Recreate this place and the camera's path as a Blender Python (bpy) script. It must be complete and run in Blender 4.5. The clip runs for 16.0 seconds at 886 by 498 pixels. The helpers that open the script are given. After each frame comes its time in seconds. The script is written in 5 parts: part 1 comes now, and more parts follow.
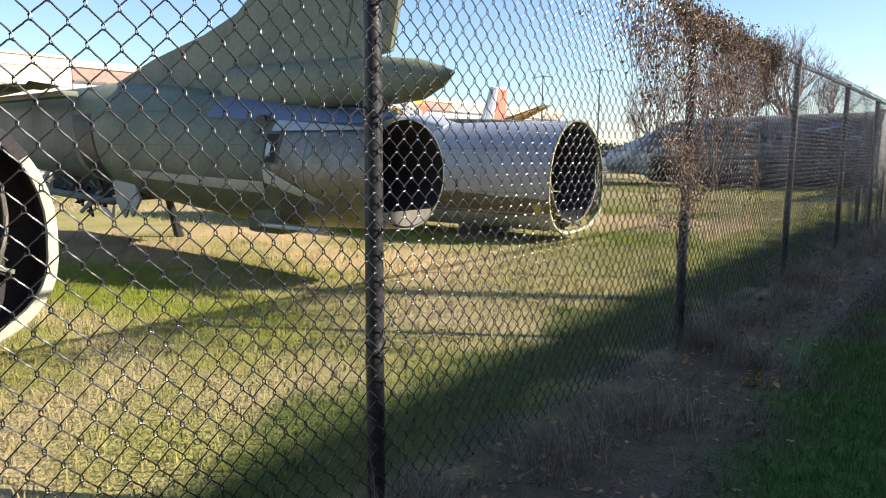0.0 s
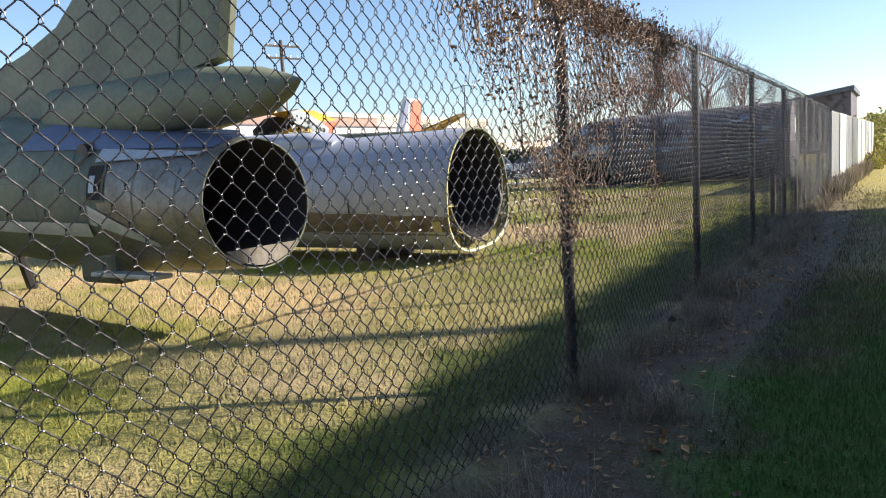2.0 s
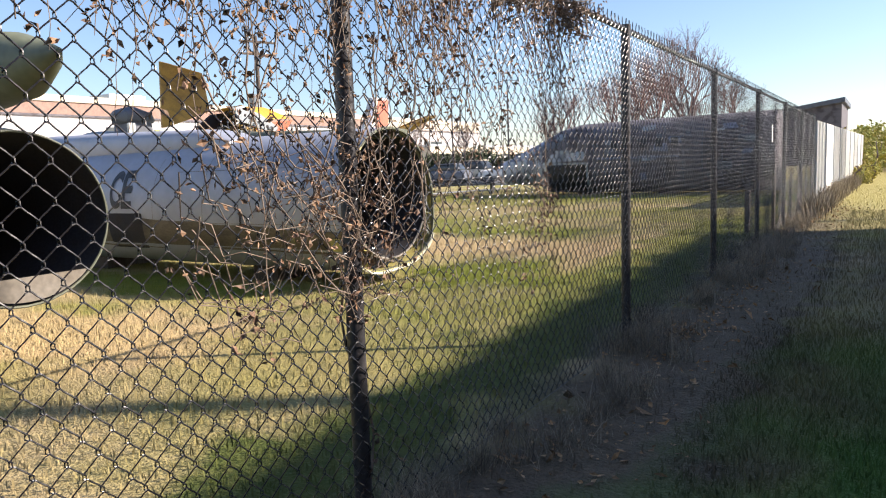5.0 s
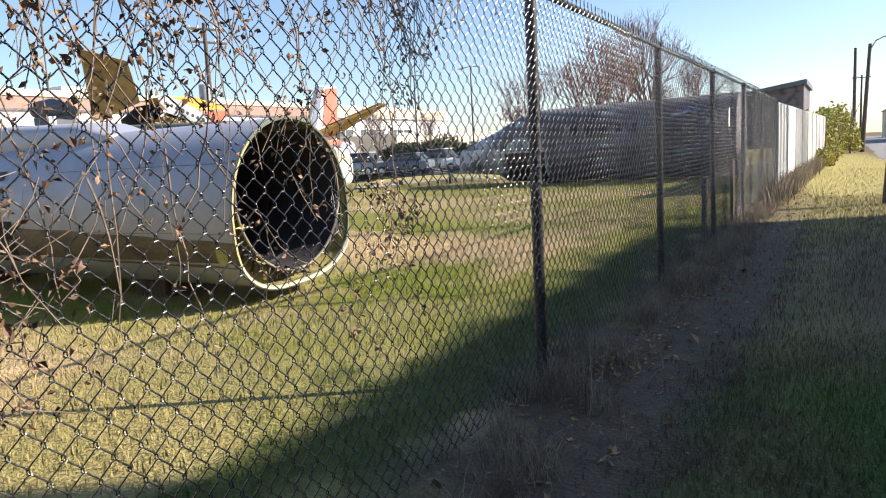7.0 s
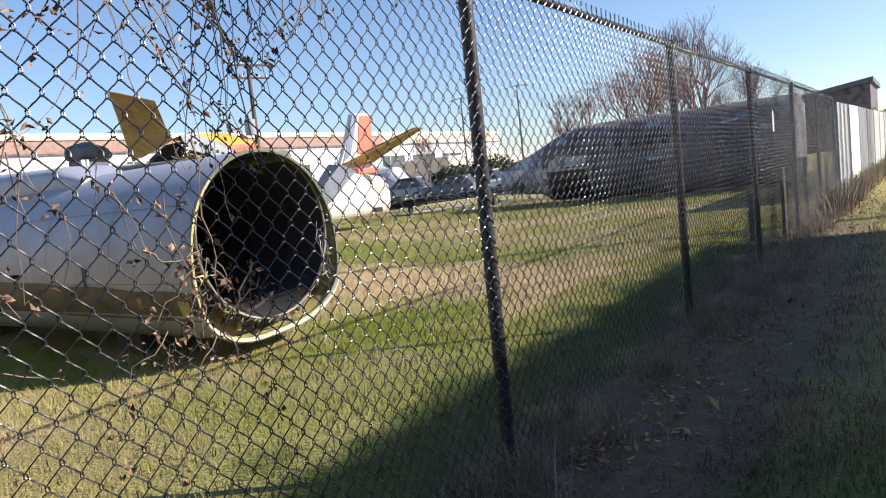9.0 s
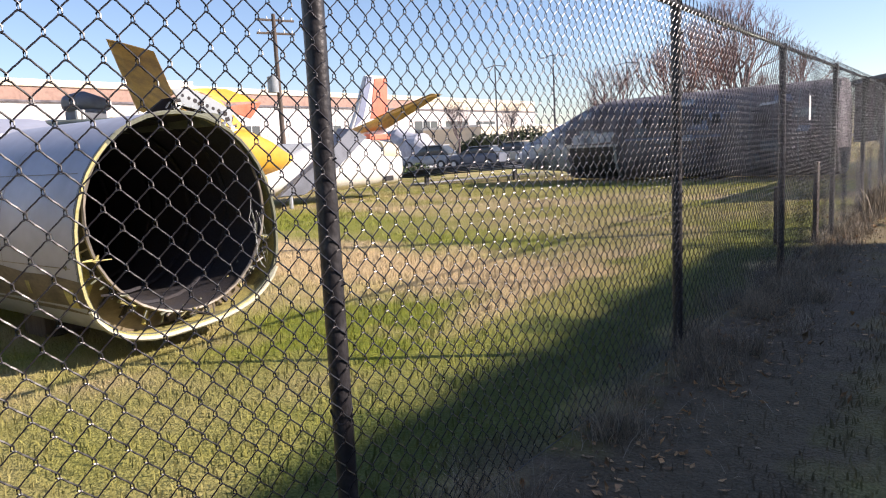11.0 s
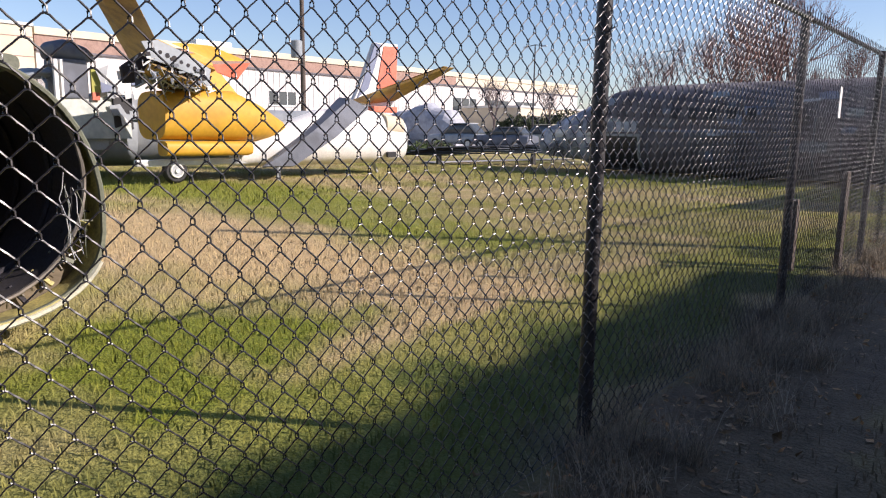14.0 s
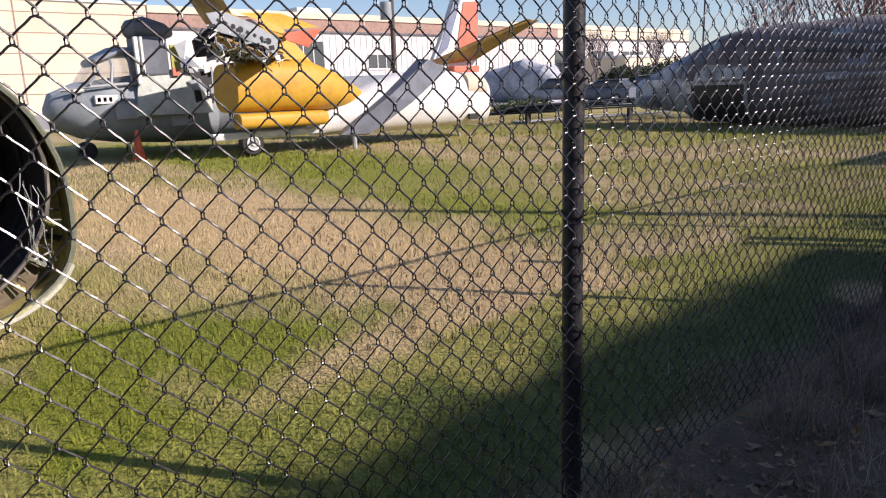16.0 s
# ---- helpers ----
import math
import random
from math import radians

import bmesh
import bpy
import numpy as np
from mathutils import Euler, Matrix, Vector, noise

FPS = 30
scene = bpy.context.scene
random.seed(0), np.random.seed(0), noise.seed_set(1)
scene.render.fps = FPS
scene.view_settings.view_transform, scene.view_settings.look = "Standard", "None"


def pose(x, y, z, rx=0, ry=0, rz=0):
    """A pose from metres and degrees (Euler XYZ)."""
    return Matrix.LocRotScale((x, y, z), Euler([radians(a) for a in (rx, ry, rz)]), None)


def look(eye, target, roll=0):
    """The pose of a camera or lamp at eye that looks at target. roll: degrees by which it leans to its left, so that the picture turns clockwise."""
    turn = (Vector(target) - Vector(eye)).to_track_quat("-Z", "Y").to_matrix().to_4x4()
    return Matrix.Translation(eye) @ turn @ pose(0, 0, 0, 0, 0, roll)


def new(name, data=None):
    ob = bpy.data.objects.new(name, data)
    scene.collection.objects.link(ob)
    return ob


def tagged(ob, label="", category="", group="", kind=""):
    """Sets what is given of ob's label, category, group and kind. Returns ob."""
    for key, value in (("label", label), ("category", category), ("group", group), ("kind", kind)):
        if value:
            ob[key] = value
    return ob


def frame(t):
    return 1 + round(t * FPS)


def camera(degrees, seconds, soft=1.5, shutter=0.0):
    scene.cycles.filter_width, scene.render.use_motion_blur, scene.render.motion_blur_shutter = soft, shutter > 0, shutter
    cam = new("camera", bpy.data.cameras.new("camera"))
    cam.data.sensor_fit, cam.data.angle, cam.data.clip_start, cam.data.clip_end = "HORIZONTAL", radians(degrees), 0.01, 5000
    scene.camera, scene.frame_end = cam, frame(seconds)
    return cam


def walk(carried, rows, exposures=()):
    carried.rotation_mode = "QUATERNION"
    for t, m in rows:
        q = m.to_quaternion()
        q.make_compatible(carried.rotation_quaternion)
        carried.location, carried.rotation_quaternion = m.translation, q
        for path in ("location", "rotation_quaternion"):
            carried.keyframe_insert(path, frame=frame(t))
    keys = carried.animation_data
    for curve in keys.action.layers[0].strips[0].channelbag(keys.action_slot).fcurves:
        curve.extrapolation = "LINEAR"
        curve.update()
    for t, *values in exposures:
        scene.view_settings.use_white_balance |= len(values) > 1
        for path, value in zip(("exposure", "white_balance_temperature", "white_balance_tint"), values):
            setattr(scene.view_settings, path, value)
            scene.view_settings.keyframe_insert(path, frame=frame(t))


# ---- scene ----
cam = camera(64.1, 16.0, 1.15)
PATH = [
    (0, (1.644, -0.042, 1.288), (0.43, 1.524, 1.018), 0.4),
    (0.5, (1.475, 0.231, 1.314), (0.152, 1.723, 1.157), 1.3),
    (1, (1.378, 0.424, 1.32), (-0.031, 1.834, 1.15), 0.8),
    (1.5, (1.543, 0.678, 1.334), (0.169, 2.123, 1.19), 1.3),
    (2, (1.54, 1.079, 1.306), (0.465, 2.748, 1.068), -3.4),
    (2.5, (1.483, 1.421, 1.318), (0.613, 3.202, 1.049), -2.7),
    (3, (1.451, 1.654, 1.309), (0.385, 3.322, 1.024), -1.4),
    (3.5, (1.464, 1.943, 1.301), (0.036, 3.311, 1.001), -2.6),
    (4, (1.425, 2.318, 1.271), (0.263, 3.923, 1.0), 0.9),
    (4.5, (1.381, 2.622, 1.31), (0.372, 4.324, 1.014), 0.2),
    (5, (1.561, 2.86, 1.296), (0.505, 4.543, 1.066), -2.1),
    (7.5, (1.509, 4.333, 1.35), (0.528, 6.055, 1.079), -3.2),
    (8, (1.541, 4.535, 1.366), (0.378, 6.151, 1.175), -4.7),
    (8.5, (1.614, 4.818, 1.325), (0.483, 6.457, 1.144), -6.1),
    (11, (1.517, 6.351, 1.383), (0.321, 7.93, 1.106), -3.0),
    (11.5, (1.573, 6.7, 1.368), (0.219, 8.152, 1.125), -1.4),
    (12, (1.54, 7.018, 1.327), (0.273, 8.532, 1.008), -1.3),
    (12.5, (1.423, 7.256, 1.401), (0.18, 8.785, 1.058), 1.3),
    (13, (1.449, 7.497, 1.374), (-0.027, 8.826, 1.138), -1.4),
    (13.5, (1.503, 7.783, 1.379), (0.038, 9.125, 1.148), -3.6),
    (14, (1.411, 8.179, 1.366), (0.145, 9.691, 1.03), 0.8),
    (14.5, (1.418, 8.414, 1.377), (0.07, 9.858, 1.062), -1.4),
    (15, (1.483, 8.725, 1.385), (0.02, 10.042, 1.03), -2.8),
    (15.5, (1.393, 8.998, 1.403), (-0.045, 10.348, 1.07), -0.3),
    (16, (1.314, 9.176, 1.426), (-0.151, 10.461, 0.98), -2.1),
]
walk(cam, [(t, look(eye, aim, roll)) for t, eye, aim, roll in PATH], [(0, 1.08, 6480, 11), (0.7, 1.03, 6450, 10), (1.5, 0.95, 6410, 11), (2.5, 1.07, 6520, 16), (3.2, 1.18, 6570, 19), (4, 1.2, 6580, 20), (5, 1.0, 6540, 17), (7.5, 1.04, 6510, 15), (8, 1.06, 6430, 16), (8.5, 0.76, 6190, 16), (11, 0.88, 6530, 22), (11.5, 0.66, 6390, 25), (12, 0.63, 6380, 26), (12.5, 0.66, 6380, 25), (14, 0.52, 6330, 23), (15, 0.4, 6300, 23), (16, 0.4, 6300, 24)])

# ---- world, sun ----
SUN_AZ, SUN_EL = radians(57.9), radians(30.0)
world = bpy.data.worlds.new("world")
scene.world = world
world.use_nodes = True
wn = world.node_tree.nodes
sky = wn.new("ShaderNodeTexSky")
sky.sky_type, sky.sun_disc = "NISHITA", False
sky.sun_elevation, sky.sun_rotation = SUN_EL, SUN_AZ
sky.dust_density, sky.ozone_density = 0.35, 3.0
wn["Background"].inputs["Strength"].default_value = 0.10
world.node_tree.links.new(sky.outputs[0], wn["Background"].inputs["Color"])
sun_data = bpy.data.lights.new("sun", "SUN")
sun_data.energy, sun_data.angle, sun_data.color = 5.0, radians(0.55), (1.0, 0.92, 0.79)
sun = new("sun", sun_data)
sun_way = Vector((math.sin(SUN_AZ) * math.cos(SUN_EL), math.cos(SUN_AZ) * math.cos(SUN_EL), math.sin(SUN_EL)))
sun.matrix_world = look(sun_way * 60, (0, 0, 0))

# ---- materials ----


def material(name, colour, rough=0.6, metal=0.0, vary=0.25, scale=6.0, bump=0.1, second=None, mix=(0.45, 0.65), fine=60.0, island=0.0, coat=0.0, stretch=(1, 1, 1)):
    """A procedural surface: two tones by a coarse noise, value changes by a fine one, a bump, and a tone per piece."""
    m = bpy.data.materials.new(name)
    m.use_nodes = True
    n, l = m.node_tree.nodes, m.node_tree.links
    b = n["Principled BSDF"]
    co = n.new("ShaderNodeTexCoord")
    mp = n.new("ShaderNodeMapping")
    mp.inputs["Scale"].default_value = stretch
    l.new(co.outputs["Object"], mp.inputs["Vector"])
    big = n.new("ShaderNodeTexNoise")
    big.inputs["Scale"].default_value, big.inputs["Detail"].default_value = scale, 5.0
    small = n.new("ShaderNodeTexNoise")
    small.inputs["Scale"].default_value, small.inputs["Detail"].default_value = fine, 3.0
    for t in (big, small):
        l.new(mp.outputs[0], t.inputs["Vector"])
    ramp = n.new("ShaderNodeMapRange")
    ramp.inputs["From Min"].default_value, ramp.inputs["From Max"].default_value = mix
    l.new(big.outputs["Fac"], ramp.inputs["Value"])
    two = n.new("ShaderNodeMix")
    two.data_type = "RGBA"
    dark = second or tuple(c * (1 - vary) for c in colour)
    two.inputs["A"].default_value, two.inputs["B"].default_value = (*colour, 1), (*dark, 1)
    l.new(ramp.outputs[0], two.inputs["Factor"])
    hsv = n.new("ShaderNodeHueSaturation")
    val = n.new("ShaderNodeMapRange")
    val.inputs["From Min"].default_value, val.inputs["From Max"].default_value = 0.3, 0.7
    val.inputs["To Min"].default_value, val.inputs["To Max"].default_value = 1 - vary * 0.7, 1 + vary * 0.7
    l.new(small.outputs["Fac"], val.inputs["Value"])
    last = val.outputs[0]
    if island:
        geo = n.new("ShaderNodeNewGeometry")
        isl = n.new("ShaderNodeMapRange")
        isl.inputs["To Min"].default_value, isl.inputs["To Max"].default_value = 1 - island, 1 + island
        l.new(geo.outputs["Random Per Island"], isl.inputs["Value"])
        mul = n.new("ShaderNodeMath")
        mul.operation = "MULTIPLY"
        l.new(last, mul.inputs[0])
        l.new(isl.outputs[0], mul.inputs[1])
        last = mul.outputs[0]
    l.new(last, hsv.inputs["Value"])
    l.new(two.outputs["Result"], hsv.inputs["Color"])
    l.new(hsv.outputs[0], b.inputs["Base Color"])
    rr = n.new("ShaderNodeMapRange")
    rr.inputs["To Min"].default_value, rr.inputs["To Max"].default_value = max(rough - 0.12, 0.03), min(rough + 0.12, 1)
    l.new(big.outputs["Fac"], rr.inputs["Value"])
    l.new(rr.outputs[0], b.inputs["Roughness"])
    b.inputs["Metallic"].default_value = metal
    b.inputs["Coat Weight"].default_value = coat
    b.inputs["Coat Roughness"].default_value = 0.3
    if bump:
        bp = n.new("ShaderNodeBump")
        bp.inputs["Strength"].default_value, bp.inputs["Distance"].default_value = bump, 0.02
        l.new(small.outputs["Fac"], bp.inputs["Height"])
        l.new(bp.outputs[0], b.inputs["Normal"])
    return m


def lawn_material(name, blades):
    """Lawn: green and dry straw in streaks along the mown strips, bare earth by the fence, per-blade tone on the blades."""
    m = bpy.data.materials.new(name)
    m.use_nodes = True
    n, l = m.node_tree.nodes, m.node_tree.links
    b = n["Principled BSDF"]
    co = n.new("ShaderNodeNewGeometry")
    mp = n.new("ShaderNodeMapping")
    mp.inputs["Rotation"].default_value = (0, 0, radians(20))
    mp.inputs["Scale"].default_value = (0.16, 0.42, 1)
    l.new(co.outputs["Position"], mp.inputs["Vector"])

    def noise_at(scale, detail, src):
        t = n.new("ShaderNodeTexNoise")
        t.inputs["Scale"].default_value, t.inputs["Detail"].default_value = scale, detail
        l.new(src, t.inputs["Vector"])
        return t.outputs["Fac"]

    def ramp(src, lo, hi, a=0.0, z=1.0):
        r = n.new("ShaderNodeMapRange")
        r.inputs["From Min"].default_value, r.inputs["From Max"].default_value = lo, hi
        r.inputs["To Min"].default_value, r.inputs["To Max"].default_value = a, z
        l.new(src, r.inputs["Value"])
        return r.outputs[0]

    def mixed(fac, a, z):
        x = n.new("ShaderNodeMix")
        x.data_type = "RGBA"
        l.new(fac, x.inputs["Factor"])
        for key, v in (("A", a), ("B", z)):
            if isinstance(v, tuple):
                x.inputs[key].default_value = (*v, 1)
            else:
                l.new(v, x.inputs[key])
        return x.outputs["Result"]

    streak = ramp(noise_at(1.3, 4, mp.outputs[0]), 0.40, 0.58)
    patch = ramp(noise_at(0.9, 5, co.outputs["Position"]), 0.38, 0.66)
    clump = noise_at(9.0, 4, co.outputs["Position"])
    both = n.new("ShaderNodeMath")
    both.operation = "MULTIPLY_ADD"
    l.new(streak, both.inputs[0])
    both.inputs[1].default_value = 0.65
    half = n.new("ShaderNodeMath")
    half.operation = "MULTIPLY"
    l.new(patch, half.inputs[0])
    half.inputs[1].default_value = 0.5
    l.new(half.outputs[0], both.inputs[2])
    dry = mixed(ramp(clump, 0.3, 0.7), (0.52, 0.395, 0.215), (0.39, 0.305, 0.155))
    green = mixed(ramp(clump, 0.3, 0.7), (0.19, 0.205, 0.03), (0.31, 0.295, 0.065))
    col = mixed(both.outputs[0], green, dry)
    # green and worn patches with a shape of their own
    bend = n.new("ShaderNodeTexNoise")
    bend.inputs["Scale"].default_value, bend.inputs["Detail"].default_value = 1.1, 4.0
    l.new(co.outputs["Position"], bend.inputs["Vector"])
    wobble = n.new("ShaderNodeVectorMath")
    wobble.operation = "MULTIPLY_ADD"
    l.new(bend.outputs["Color"], wobble.inputs[0])
    wobble.inputs[1].default_value = (2.2, 2.2, 0)
    l.new(co.outputs["Position"], wobble.inputs[2])
    lush = mixed(ramp(clump, 0.3, 0.7), (0.15, 0.19, 0.013), (0.24, 0.255, 0.03))
    straw = mixed(ramp(clump, 0.3, 0.7), (0.62, 0.46, 0.23), (0.50, 0.355, 0.19))
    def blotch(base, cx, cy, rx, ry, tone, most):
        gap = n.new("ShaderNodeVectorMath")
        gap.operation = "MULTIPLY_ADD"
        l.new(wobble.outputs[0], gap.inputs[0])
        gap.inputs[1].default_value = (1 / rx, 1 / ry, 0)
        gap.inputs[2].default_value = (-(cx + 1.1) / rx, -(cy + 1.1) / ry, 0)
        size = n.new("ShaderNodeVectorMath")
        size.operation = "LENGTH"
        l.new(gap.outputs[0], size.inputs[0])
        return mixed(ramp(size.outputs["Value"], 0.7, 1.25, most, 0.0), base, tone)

    for cx, cy, rx, ry, tone, most in ((-6.5, 12.6, 4.5, 1.5, straw, 0.9), (-2.3, 13.2, 1.3, 0.9, straw, 0.8), (-3.6, 6.2, 2.6, 0.8, straw, 0.85), (-7.5, 6.8, 1.5, 0.8, straw, 0.9), (-1.7, 7.6, 1.3, 2.4, lush, 0.45),
                                       (-2.5, 10.4, 1.1, 1.1, lush, 0.95), (-1.7, 12.0, 0.8, 1.2, straw, 0.75), (-5.2, 3.4, 2.2, 0.7, lush, 0.95), (-4.6, 15.0, 2.0, 0.6, lush, 0.8), (-14.0, 16.5, 9.0, 1.8, lush, 0.85), (-7.0, 26.5, 10.0, 2.4, lush, 0.55), (-7.0, 8.2, 3.5, 0.5, lush, 0.9), (-1.1, 14.0, 0.6, 5.0, lush, 0.7), (-3.0, 1.6, 1.2, 0.8, lush, 0.6)):
        col = blotch(col, cx, cy, rx, ry, tone, most)
    # green grass band by the fence, darkened further to deepen the shade there
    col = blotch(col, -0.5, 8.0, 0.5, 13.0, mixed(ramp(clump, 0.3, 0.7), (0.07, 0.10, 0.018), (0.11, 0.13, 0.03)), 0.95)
    # worn earth and leaf mould in the strip along the fence
    sep = n.new("ShaderNodeSeparateXYZ")
    l.new(co.outputs["Position"], sep.inputs[0])
    off = n.new("ShaderNodeMath")
    off.operation = "ADD"
    l.new(sep.outputs["X"], off.inputs[0])
    off.inputs[1].default_value = -0.55
    dist = n.new("ShaderNodeMath")
    dist.operation = "ABSOLUTE"
    l.new(off.outputs[0], dist.inputs[0])
    wob = n.new("ShaderNodeMath")
    wob.operation = "MULTIPLY_ADD"
    l.new(noise_at(2.2, 4, co.outputs["Position"]), wob.inputs[0])
    wob.inputs[1].default_value = 0.9
    l.new(dist.outputs[0], wob.inputs[2])
    col = mixed(ramp(wob.outputs[0], 0.85, 1.3, 0.92, 0.0), col, mixed(ramp(clump, 0.3, 0.7), (0.15, 0.112, 0.078), (0.085, 0.066, 0.05)))
    # thick unmown grass on the street side of the fence
    edge_of = n.new("ShaderNodeMath")
    edge_of.operation = "MULTIPLY_ADD"
    l.new(noise_at(0.8, 5, co.outputs["Position"]), edge_of.inputs[0])
    edge_of.inputs[1].default_value = 1.6
    l.new(sep.outputs["X"], edge_of.inputs[2])
    col = mixed(ramp(edge_of.outputs[0], 1.55, 2.5), col, mixed(ramp(noise_at(0.7, 5, co.outputs["Position"]), 0.52, 0.70), (0.16, 0.122, 0.065), (0.115, 0.096, 0.05)))
    col = blotch(col, 1.95, 4.2, 1.1, 4.4, mixed(ramp(clump, 0.3, 0.7), (0.07, 0.15, 0.026), (0.105, 0.175, 0.04)), 1.0)
    # dry far verge; sunlight beyond the warehouse shadow is put into its paler colour
    col = blotch(col, 1.5, 36.0, 1.7, 19.0, mixed(ramp(clump, 0.3, 0.7), (0.44, 0.36, 0.13), (0.34, 0.31, 0.09)), 0.9)
    hsv = n.new("ShaderNodeHueSaturation")
    l.new(col, hsv.inputs["Color"])
    if blades:
        l.new(ramp(co.outputs["Random Per Island"], 0, 1, 0.82, 1.2), hsv.inputs["Value"])
        # a soft sward: blades take light mostly from above
        lift = n.new("ShaderNodeVectorMath")
        lift.operation = "MULTIPLY_ADD"
        l.new(co.outputs["Normal"], lift.inputs[0])
        lift.inputs[1].default_value = (0.45, 0.45, 0.3)
        lift.inputs[2].default_value = (0, 0, 0.8)
        unit = n.new("ShaderNodeVectorMath")
        unit.operation = "NORMALIZE"
        l.new(lift.outputs[0], unit.inputs[0])
        l.new(unit.outputs[0], b.inputs["Normal"])
    else:
        l.new(ramp(noise_at(70, 3, co.outputs["Position"]), 0.3, 0.7, 0.78, 1.16), hsv.inputs["Value"])
        bp = n.new("ShaderNodeBump")
        bp.inputs["Strength"].default_value, bp.inputs["Distance"].default_value = 0.8, 0.03
        l.new(noise_at(45, 5, co.outputs["Position"]), bp.inputs["Height"])
        l.new(bp.outputs[0], b.inputs["Normal"])
    l.new(hsv.outputs[0], b.inputs["Base Color"])
    b.inputs["Roughness"].default_value = 0.85
    b.inputs["Specular IOR Level"].default_value = 0.2
    return m


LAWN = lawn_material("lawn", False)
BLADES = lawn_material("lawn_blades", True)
STRAW = material("dry_straw", (0.29, 0.245, 0.175), 0.8, vary=0.3, scale=3, bump=0, second=(0.16, 0.13, 0.095), island=0.65)
LITTER = material("fallen_leaves", (0.36, 0.20, 0.085), 0.75, vary=0.4, scale=1.2, bump=0, second=(0.27, 0.20, 0.12), island=0.6)
VINE_LEAF = material("withered_leaf", (0.27, 0.165, 0.095), 0.7, vary=0.35, scale=9, bump=0, second=(0.13, 0.075, 0.05), island=0.6)
VINE_STEM = material("vine_stem", (0.22, 0.165, 0.12), 0.8, vary=0.35, scale=12, bump=0.2)
VINYL = material("black_vinyl", (0.014, 0.013, 0.015), 0.28, vary=0.3, scale=20, bump=0.0)
VINYL.node_tree.nodes["Principled BSDF"].inputs["Specular IOR Level"].default_value = 0.42
POST = material("black_post_paint", (0.03, 0.028, 0.03), 0.42, vary=0.45, scale=14, bump=0.15, second=(0.075, 0.07, 0.07), mix=(0.58, 0.72))
OLIVE = material("olive_paint", (0.185, 0.20, 0.13), 0.55, vary=0.18, scale=1.6, bump=0.03, second=(0.14, 0.155, 0.11), fine=18)
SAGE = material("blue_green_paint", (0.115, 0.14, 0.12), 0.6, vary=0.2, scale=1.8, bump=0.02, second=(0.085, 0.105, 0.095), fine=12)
OLIVE_DARK = material("weathered_olive", (0.15, 0.16, 0.11), 0.6, vary=0.25, scale=2.5, bump=0.05)
BARE = material("bare_aluminium", (0.43, 0.445, 0.50), 0.48, metal=0.22, vary=0.08, scale=2.2, bump=0.01, fine=9)
NOZZLE = material("heat_stained_steel", (0.29, 0.262, 0.225), 0.5, metal=0.7, vary=0.25, scale=3.0, bump=0.05, second=(0.22, 0.19, 0.15), fine=25)
BROWN_METAL = material("dull_brown_metal", (0.17, 0.135, 0.085), 0.6, metal=0.1, vary=0.3, scale=3.0, bump=0.05, second=(0.10, 0.082, 0.055), fine=20, stretch=(1, 1, 2.5))
PALE_METAL = material("pale_grey_panel", (0.55, 0.56, 0.55), 0.45, metal=0.3, vary=0.15, scale=5)
BLUE_GREY = material("blue_grey_paint", (0.18, 0.21, 0.30), 0.5, vary=0.15, scale=3)
PRIMER = material("zinc_primer", (0.47, 0.41, 0.14), 0.65, vary=0.4, scale=7, bump=0.1, second=(0.20, 0.18, 0.08))
CREAM_RIM = material("cream_flange", (0.56, 0.54, 0.40), 0.55, vary=0.25, scale=7, bump=0.08, second=(0.42, 0.42, 0.33))
# near-black; on flat hole patches this colour carries the shade inside
NEAR_BLACK = material("near_black_surface", (0.032, 0.030, 0.035), 0.85, vary=0.45, scale=5, bump=0.1, second=(0.04, 0.032, 0.028))
RIM_YELLOW = material("yellow_primer_rim", (0.44, 0.39, 0.17), 0.6, vary=0.25, scale=8, bump=0.08, second=(0.36, 0.33, 0.10))
RUBBER = material("tyre_rubber", (0.022, 0.022, 0.023), 0.7, vary=0.3, scale=12)
WHITE = material("chalky_white_paint", (0.72, 0.71, 0.67), 0.55, vary=0.14, scale=2.5, bump=0.03, fine=20)
GREY = material("navy_grey_paint", (0.31, 0.34, 0.36), 0.5, vary=0.12, scale=1.2, bump=0.0, second=(0.22, 0.25, 0.27), fine=9)
# faded paint made paler still, standing in for sunlight on the cabin side
SUNLIT_SAGE = material("faded_sunlit_sage_paint", (0.50, 0.53, 0.47), 0.6, vary=0.15, scale=1.5, bump=0, second=(0.36, 0.40, 0.36), fine=9)
GREY_LIGHT = material("faded_grey_paint", (0.36, 0.38, 0.39), 0.5, vary=0.18, scale=2.0, second=(0.27, 0.29, 0.30))
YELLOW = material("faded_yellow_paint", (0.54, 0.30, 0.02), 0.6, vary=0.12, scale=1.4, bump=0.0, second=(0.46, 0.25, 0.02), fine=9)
# the yellow paint again, with the shade of undersides put into its colour
YELLOW_SHADED = material("weathered_yellow_paint_shaded", (0.34, 0.215, 0.055), 0.6, vary=0.25, scale=2.4, second=(0.22, 0.14, 0.055), fine=18)
RED = material("faded_orange_red_paint", (0.64, 0.17, 0.10), 0.6, vary=0.15, scale=4)
# real black paint, and the painted shade inside openings
BLACK = material("black_paint_and_openings", (0.02, 0.02, 0.022), 0.5, vary=0.3, scale=8)
CLEAR = bpy.data.materials.new("hazy_canopy_glass")
CLEAR.use_nodes = True
CLEAR.node_tree.nodes["Principled BSDF"].inputs["Base Color"].default_value = (0.5, 0.5, 0.45, 1)
CLEAR.node_tree.nodes["Principled BSDF"].inputs["Roughness"].default_value = 0.12
